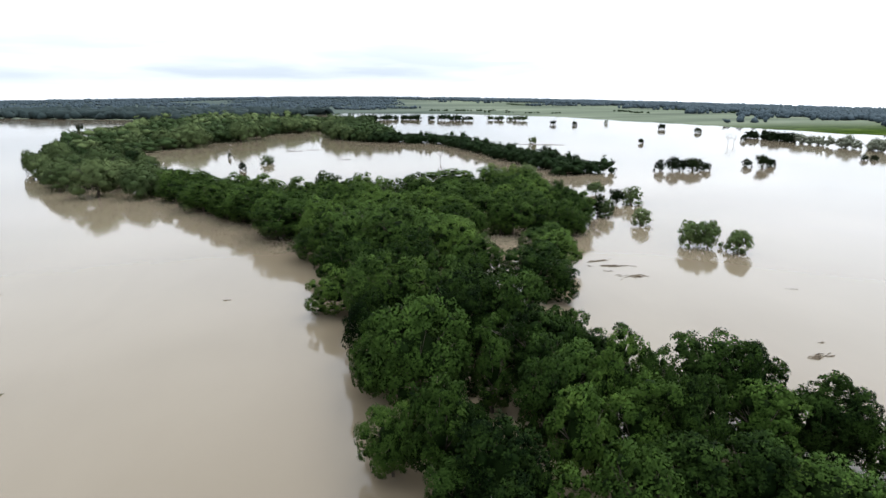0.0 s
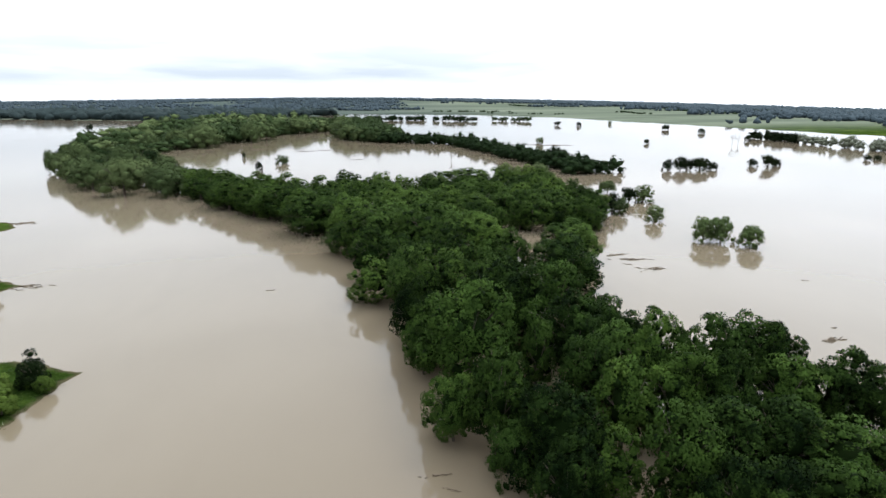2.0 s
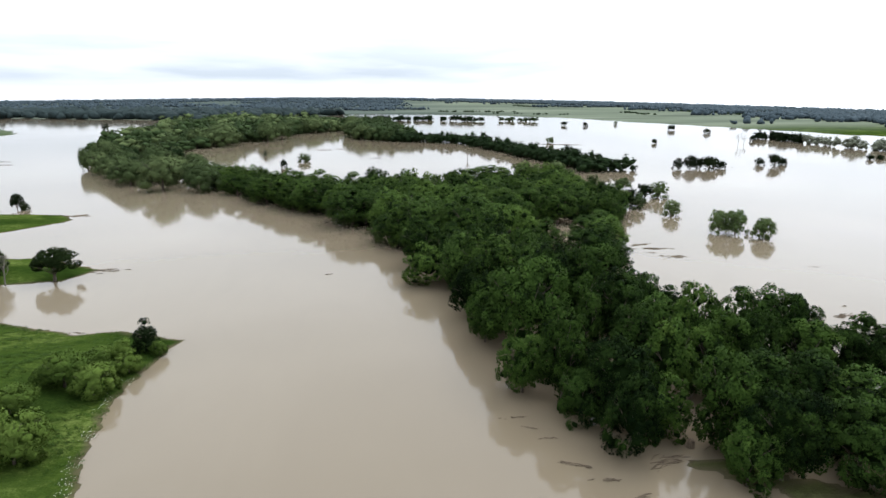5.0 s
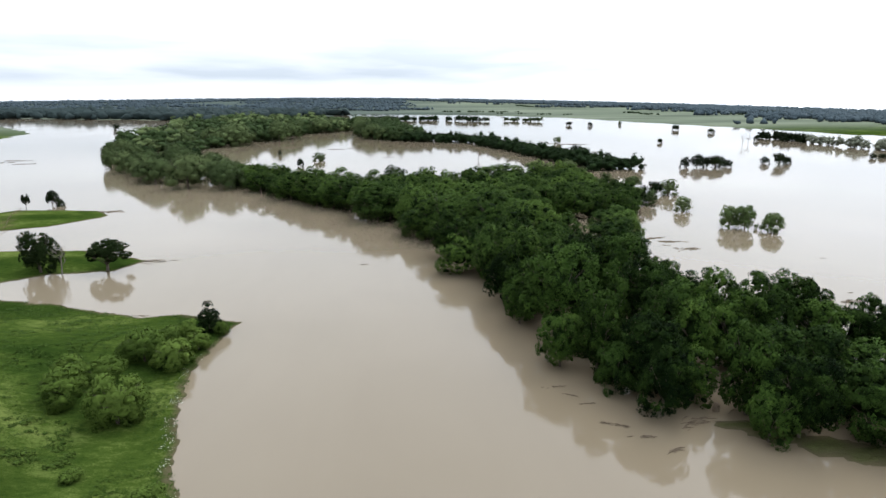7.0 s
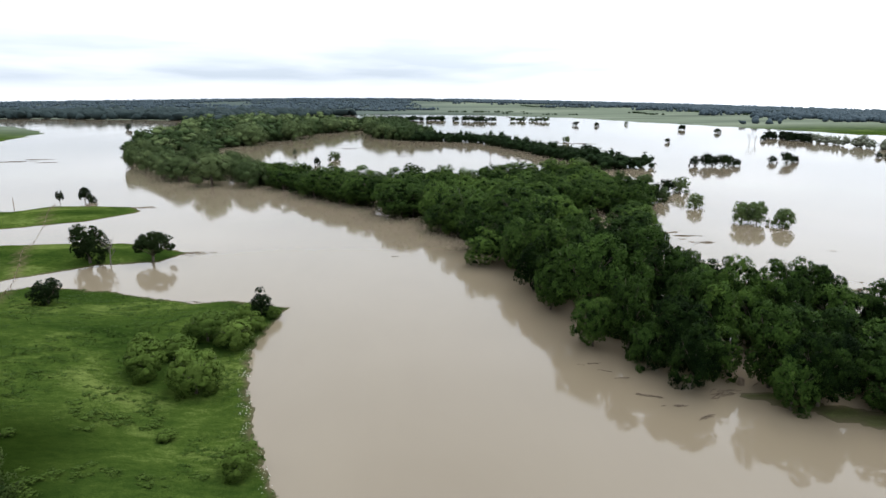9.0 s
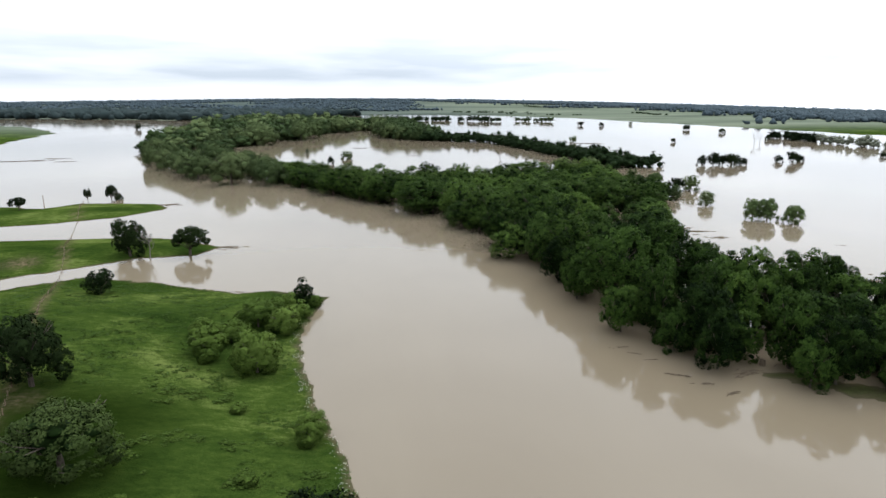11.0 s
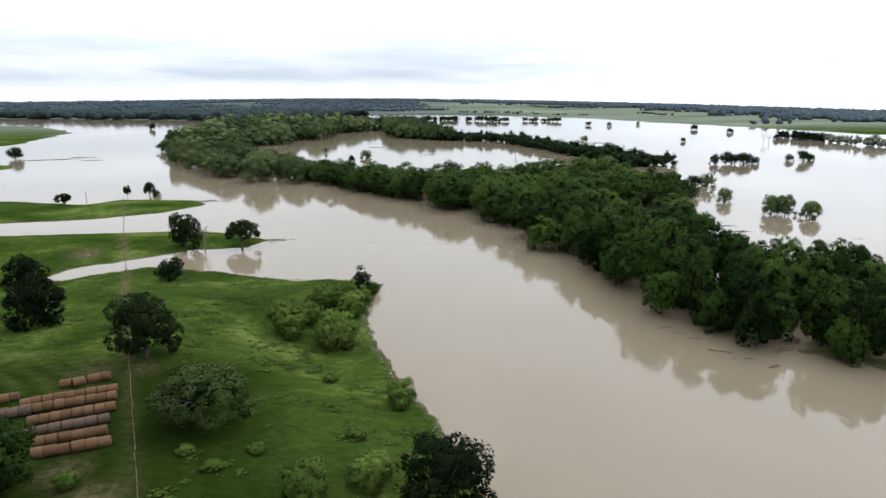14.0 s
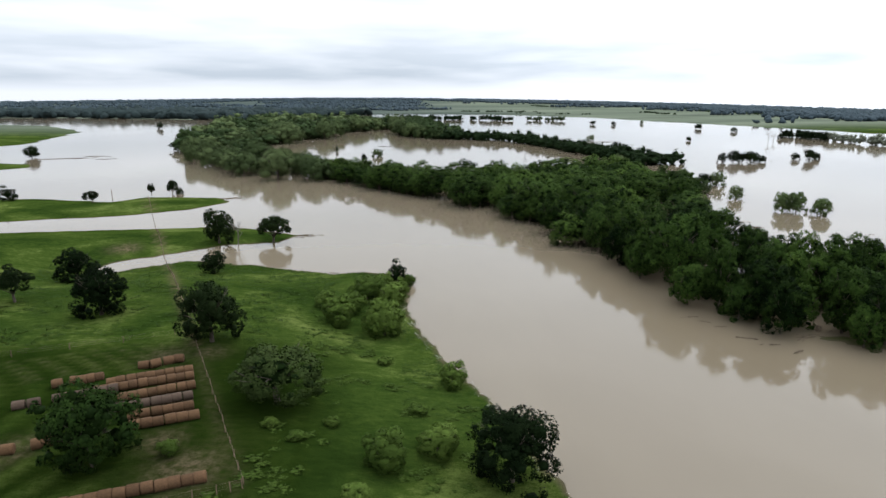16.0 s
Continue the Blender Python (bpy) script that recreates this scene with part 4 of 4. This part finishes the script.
bale_row((-108.3, 34.3), (-102.1, 36.9), 4, slack=0.12)
bale_row((-110.8, 28.3), (-99.3, 32.7), 9)
bale_row((-112.1, 25.6), (-98.4, 30.1), 11)
bale_row((-107.0, 23.1), (-97.2, 26.8), 8)
bale_row((-105.8, 20.0), (-96.6, 23.4), 7, True)
bale_row((-103.4, 17.6), (-95.4, 20.2), 6)
bale_row((-102.3, 14.8), (-93.9, 17.4), 6)
bale_row((-118.8, 28.5), (-117.4, 29.0), 1)
bale_row((-116.6, 29.3), (-112.0, 30.7), 4, slack=0.08)
bale_row((-120.9, 21.6), (-117.3, 23.0), 2, True)
bale_row((-116.3, 23.6), (-108.2, 26.4), 6, True)
bale_row((-112.5, 11.0), (-109.9, 12.0), 2)
bale_row((-115.0, 9.8), (-113.6, 10.4), 1, slack=0.3)
bale_row((-106.0, -2.6), (-88.8, 2.5), 13)


# ---------------------------------------------------------------- fences
def fence(name, points, gap, height, label, thick=0.07, wires=3):
    root = tagged(new(name), label, "fence")
    v, f = tube([(0, 0, -0.4), (0, 0, height * 0.97), (0, 0, height)], [thick, thick * 0.95, thick * 0.6], 7)
    post = mesh_from("post", v, f, POST_WOOD)
    tops = []
    for a, b in zip(points, points[1:]):
        n = max(2, int(math.dist(a, b) / gap))
        for k in range(n + (b == points[-1])):
            x = a[0] + (b[0] - a[0]) * k / n + random.uniform(-0.1, 0.1)
            y = a[1] + (b[1] - a[1]) * k / n + random.uniform(-0.1, 0.1)
            z = max(ground_at(x, y), -0.6)
            ob = part("post", post, root)
            ob.matrix_basis = Matrix.Translation((x, y, z)) @ Euler((random.uniform(-0.05, 0.05), random.uniform(-0.05, 0.05), 0)).to_matrix().to_4x4()
            tops.append((x, y, z))
    for w in range(wires):
        h = height * (0.35 + 0.28 * w)
        v, f = tube([(x, y, z + h) for x, y, z in tops], [0.006] * len(tops), 4)
        part("wire", mesh_from("wire", v, f, WIRE), root)
    return root


fence("wire_fence", [FENCE_A, (-115.5, 76.5), (-138.5, 133), (-151.5, 164.5), FENCE_B], 3.1, 1.0, "long wire fence of weathered posts running into the flood", 0.07)
fence("wire_fence", [(-107.2, 48.6), (-131.5, 41.0), (-190, 20)], 6.6, 1.25, "wire fence with dark wooden posts across the pasture", 0.07)
fence("wire_fence", [(-84.4, 0.8), (-87.0, -0.4), (-108, -8.0)], 2.4, 1.25, "wire fence beside the hay bales", 0.065)


def pole(x, y, z, h):
    v, f = tube([(0, 0, -0.5), (0, 0, h)], [0.16, 0.11], 8)
    ob = new("wooden_pole", mesh_from("wooden_pole", v, f, POST_WOOD))
    ob.location = (x, y, z)
    tagged(ob, "lone weathered wooden pole on the spit", "pole")


pole(-201, 247, 0.2, 4.6)


# ---------------------------------------------------------------- drift and rafts on the water
STICKS = []
for bend in (0.05, -0.08, 0.12):
    v, f = tube([(-0.5, 0, 0), (-0.1, bend, 0.03), (0.2, bend * 0.4, 0.05), (0.5, -bend, 0)], [0.02, 0.05, 0.055, 0.015], 5)
    STICKS.append(mesh_from("stick", v, f, DRIFTWOOD))


def drift(x, y, length, wide, count, seed, label):
    """A raft of sticks and reeds afloat."""
    rng = random.Random(seed)
    root = tagged(new("drift_raft"), label, "driftwood", "rafts of drift")
    for _ in range(min(count, 26)):
        n = max(0.4, length * rng.uniform(0.14, 0.4))
        ob = part("stick", rng.choice(STICKS), root)
        thick = min(2.2, 0.7 + n * 0.25)
        ob.matrix_basis = placed(rng.gauss(0, length * 0.28), rng.gauss(0, wide * 0.3), rng.uniform(-0.01, 0.05), rng.uniform(-0.5, 0.5)) @ Matrix.Diagonal((n, thick, thick, 1))
    root.matrix_basis = placed(x, y, 0.02, seed * 0.37 % 0.8 - 0.4)


for k, (x, y, length, wide, count) in enumerate(((62.3, 174, 6, 1.5, 26), (64.8, 168, 7, 1.2, 22), (66.5, 157.5, 6.5, 3.0, 60), (61, 163, 3, 0.6, 8), (80.3, 103.2, 6.5, 1.8, 50), (84.8, 109.5, 1.2, 0.8, 14), (-36.6, 147.9, 3.5, 0.3, 5), (100.3, 142.7, 2, 0.4, 6),
                                                 (-1.5, 65.2, 3, 0.8, 14), (0.5, 62, 2, 0.5, 10), (2.2, 59, 2, 0.6, 12), (4.2, 52, 3.6, 0.8, 22), (7.2, 48.3, 3.0, 0.6, 18), (10.2, 44.5, 3.2, 0.5, 18), (-84.2, 108.3, 2.4, 0.6, 14),
                                                 (-322, 457, 30, 3, 60), (-310, 475, 16, 2, 40), (-289, 450, 12, 2, 40), (-328, 750, 16, 5, 60), (-147.3, 244.2, 9, 4, 50), (-99, 157.5, 7, 4, 50), (-28, 474, 8, 2, 20),
                                                 (-75, 551, 12, 4, 30), (-120, 575, 14, 6, 40), (150, 590, 34, 5, 90), (-60, 560, 10, 3, 30), (219.7, 297.8, 1.5, 1, 8), (210.5, 384.5, 1.5, 1, 8), (17, 52, 6, 2, 30))):
    drift(x, y, length, wide, count, k + 2, "floating raft of brown sticks and reeds")


def stump():
    v, f = tube([(0, 0, -0.5), (0.05, 0, 0.4), (0.15, 0.05, 1.1), (0.2, 0.05, 1.25)], [0.62, 0.55, 0.48, 0.3], 11)
    ob = new("tree_stump", mesh_from("tree_stump", v, f, DRIFTWOOD))
    ob.location = (21.2, 54.9, 0)
    tagged(ob, "dark stump standing out of the water", "stump")


stump()


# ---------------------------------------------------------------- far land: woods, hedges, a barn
def far_clumps(name, label, spots, tall, wide, seed, many=5, material=LEAF_FAR_HAZE, broad=(0.9, 2.0)):
    """Woods far off: at each spot a drift of small uneven crowns, spread along x."""
    rng = np.random.RandomState(seed)
    bv, bf = BALL_1
    bf = np.array(bf)
    pts = np.repeat(np.array(spots, float), many, axis=0)
    spread = rng.uniform(*wide, len(pts))
    pts = pts + np.column_stack([rng.normal(0, 1, len(pts)) * spread * 0.5, rng.normal(0, 1, len(pts)) * spread * 0.22])
    zs = land_height(pts)
    keep = zs > -0.5
    pts, zs = pts[keep], zs[keep]
    n = len(pts)
    h = rng.uniform(*tall, n)
    w = h * rng.uniform(*broad, n)
    v = bv[None] * (1 + rng.normal(0, 0.3, (n, len(bv), 1)))
    v = np.stack([v[..., 0] * w[:, None] * 0.5 + pts[:, :1], v[..., 1] * w[:, None] * 0.5 + pts[:, 1:], (v[..., 2] * 0.55 + 0.42) * h[:, None] + np.maximum(zs, -3)[:, None]], -1)
    f = bf[None] + (np.arange(n) * len(bv))[:, None, None]
    me = mesh_from(name, v.reshape(-1, 3).tolist(), f.reshape(-1, 3).tolist(), material, True)
    return tagged(new(name, me), label, "trees", kind="stuff")


def polar(az, r):
    return (r * math.sin(az), r * math.cos(az))


BANK_WOOD = [(-1700, 1560), (-767, 1385), (-359, 1232), (-255, 1310), (-130, 1540), (-260, 1560), (-800, 1640), (-1700, 1850)]
# bank wood: darker leaf with bluish haze mixed into its colour
LEAF_BANK_HAZE = leaf_material("leaves_far_bank_haze", (0.018, 0.027, 0.027), (0.030, 0.042, 0.041), (0.050, 0.066, 0.060), 0.2, 0.2)
far_clumps("far_bank_wood", "dark wood along the far bank of the flood", scattered(BANK_WOOD, 20, 12, 5000), (10, 18), (12, 22), 81, 3, LEAF_BANK_HAZE)
rng = random.Random(9)
spots = []
for _ in range(2600):
    az = rng.uniform(-0.85, 0.75)
    r = rng.uniform(1500, 3900)
    x, y = polar(az, r)
    n = noise.noise(Vector((x * 0.0022, y * 0.006, 2.0)))
    if n > (-0.3 if az < 0.02 and r > 1700 else 0.3) and edge_distance(np.array([(x, y)]), NORTH)[0] > 60:
        spots.append((x, y))
far_clumps("far_woods", "dark patches of wood on the far plain", spots, (5, 9), (25, 60), 82, 8, LEAF_FAR_HAZE, (0.8, 1.7))
spots = []
for k in range(1100):
    az = -0.85 + 1.6 * k / 1100
    r = float(ridge_reach(az)) + rng.uniform(-560, 30)
    spots.append(polar(az, r))
for k in range(900):
    az = rng.uniform(0.08, 0.78)
    spots.append(polar(az, float(ridge_reach(az)) - 40 - abs(rng.gauss(0, 260))))
for k in range(500):
    az = rng.uniform(0.2, 0.8)
    spots.append(polar(az, float(ridge_reach(az)) - rng.uniform(0, 70)))
far_clumps("horizon_woods", "dark wooded ridge along the horizon", spots, (7, 11), (20, 40), 83, 6, LEAF_FAR_HAZE, (0.8, 1.7))
spots = []
for a, b, n in (((857, 2113), (779, 1642), 16), ((577, 1568), (588, 1388), 14), ((764, 1645), (775, 1360), 26), ((443, 2302), (458, 2138), 14), ((640, 760), (720, 690), 8), ((230, 1560), (420, 1420), 8), ((60, 1720), (320, 1650), 20)):
    for _ in range(n):
        f = rng.random()
        spots.append((a[0] + (b[0] - a[0]) * f + rng.uniform(-10, 10), a[1] + (b[1] - a[1]) * f + rng.uniform(-10, 10)))
RIGHT_WOOD = [(850, 1450), (905, 1130), (1100, 1160), (1500, 1500), (1300, 1850), (1150, 1700), (1010, 1560)]
far_clumps("field_wood", "dark wood behind the far fields", scattered(RIGHT_WOOD, 26, 15, 4000), (6, 10), (18, 30), 85, 3, LEAF_BANK_HAZE)
far_clumps("field_hedges", "scattered trees and hedges on the far fields", spots, (2.5, 4.5), (6, 14), 84, 3, LEAF_WOOD, (0.8, 1.8))


def barn(x, y, wide, deep, high, turn):
    z = ground_at(x, y)
    root = tagged(new("barn"), "long low barn with a pale metal roof", "barn", "far farm buildings")
    w, d = wide / 2, deep / 2
    walls = [(-w, -d, -1), (w, -d, -1), (w, d, -1), (-w, d, -1), (-w, -d, high), (w, -d, high), (w, d, high), (-w, d, high), (-w, 0, high * 1.5), (w, 0, high * 1.5)]
    part("wall", mesh_from("wall", walls, [(0, 1, 5, 4), (1, 2, 6, 9, 5), (2, 3, 7, 6), (3, 0, 4, 8, 7)], WHITE_PAINT), root)
    e, t = 1.0, 0.25
    for s in (-1, 1):
        a = [(-w - e, s * (d + e), high * 0.92), (w + e, s * (d + e), high * 0.92), (w + e, 0, high * 1.55), (-w - e, 0, high * 1.55)]
        v = a + [(p[0], p[1], p[2] + t) for p in a]
        part("roof", mesh_from("roof", v, [(0, 1, 2, 3), (4, 7, 6, 5), (0, 4, 5, 1), (1, 5, 6, 2), (2, 6, 7, 3), (3, 7, 4, 0)], WHITE_PAINT), root)
    root.matrix_basis = placed(x, y, z, turn)


barn(955, 1820, 15, 9, 3.2, 0.3)
barn(800, 2050, 10, 8, 3, 0.1)

# ---------------------------------------------------------------- grass, weeds and flowers on the near bank
rng_np = np.random.RandomState(4)


def bank_points(count, low, high, seed):
    r = np.random.RandomState(seed)
    pts = np.column_stack([r.uniform(-165, -42, count), r.uniform(-22, 128, count)])
    d = edge_distance(pts, PASTURE)
    keep = (d > low) & (d < high)
    return pts[keep], land_height(pts[keep]), d[keep]


def make_grass():
    pts, z, d = bank_points(60000, 0.1, 90, 21)
    clump = np.array([noise.noise(Vector((x * 0.25, y * 0.5, 0))) for x, y in pts])
    keep = (clump > -0.1) & ~((pts[:, 0] < -66) & (pts[:, 1] < 46)) & (pts[:, 1] > 22)
    pts, z = pts[keep], z[keep]
    n = len(pts)
    verts, faces = [], []
    for b in range(3):
        a = rng_np.uniform(0, 6.28, n)
        h = rng_np.uniform(0.08, 0.24, n)
        lean = rng_np.uniform(0.3, 0.6, n)
        ox, oy = rng_np.normal(0, 0.16, n), rng_np.normal(0, 0.16, n)
        cx, cy = pts[:, 0] + ox, pts[:, 1] + oy
        w = 0.11
        q = np.stack([np.column_stack([cx - np.sin(a) * w, cy + np.cos(a) * w, z - 0.05]), np.column_stack([cx + np.sin(a) * w, cy - np.cos(a) * w, z - 0.05]),
                      np.column_stack([cx + np.cos(a) * lean, cy + np.sin(a) * lean, z + h])], 1)
        verts.append(q.reshape(-1, 3))
    v = np.concatenate(verts)
    f = np.arange(len(v)).reshape(-1, 3)
    up = unit(np.repeat(rng_np.normal(0, 0.22, (len(f), 3)) + np.array([0, 0, 1.0]), 3, axis=0))
    tagged(new("grass_tufts", leafy_mesh("grass_tufts", v, f, up, GRASS)), "rough green grass tufts on the pasture", "grass", kind="stuff")


make_grass()


def make_weeds():
    """Low leafy mounds of weeds on the slope to the river."""
    pts, z, d = bank_points(4200, 1.0, 45, 22)
    vs, fs, ns, base = [], [], [], 0
    shapes = [crown_arrays(200 + k, (0, 0, 0.35), (0.8, 0.8, 0.5), 6, 0.45, 90, 0.12, level=1, low=-0.2, fuzz=0.25, core=0.6) for k in range(5)]
    for i, ((x, y), h) in enumerate(zip(pts, z)):
        n = noise.noise(Vector((x * 0.09, y * 0.14, 5)))
        if n < 0.12 or (x < -88 and y < 60) or y > 58:
            continue
        v, f, m = shapes[i % 5]
        s = 0.35 + 0.7 * rng_np.rand()
        vs.append(v * np.array([s * 1.7, s * 1.3, s * 0.34]) + np.array([x, y, h - 0.05]))
        fs.append(f + base)
        ns.append(m)
        base += len(v)
    tagged(new("weeds", leafy_mesh("weeds", np.concatenate(vs), np.concatenate(fs), np.concatenate(ns), LEAF_WEED)), "low leafy weeds on the sloping bank", "weeds", kind="stuff")


make_weeds()


def make_flowers():
    pts, z, d = bank_points(60000, 0.0, 2.2, 23)
    keep = np.array([y < 84 and x > -66 and noise.noise(Vector((x * 0.3, y * 0.3, 8))) > 0.0 for x, y in pts])
    pts, z = pts[keep], z[keep]
    n = len(pts)
    a = rng_np.uniform(0, 6.28, n)
    s = rng_np.uniform(0.03, 0.075, n)
    h = z + rng_np.uniform(0.2, 0.6, n)
    q = np.stack([np.column_stack([pts[:, 0] + np.cos(a + k * 1.5708) * s, pts[:, 1] + np.sin(a + k * 1.5708) * s, h + (0.02 if k % 2 else -0.02)]) for k in range(4)], 1).reshape(-1, 3)
    tagged(new("flowering_weeds", mesh_from("flowering_weeds", q.tolist(), np.arange(len(q)).reshape(-1, 4).tolist(), FLOWER)), "white flowering weeds along the waterline", "flowers", kind="stuff")


make_flowers()
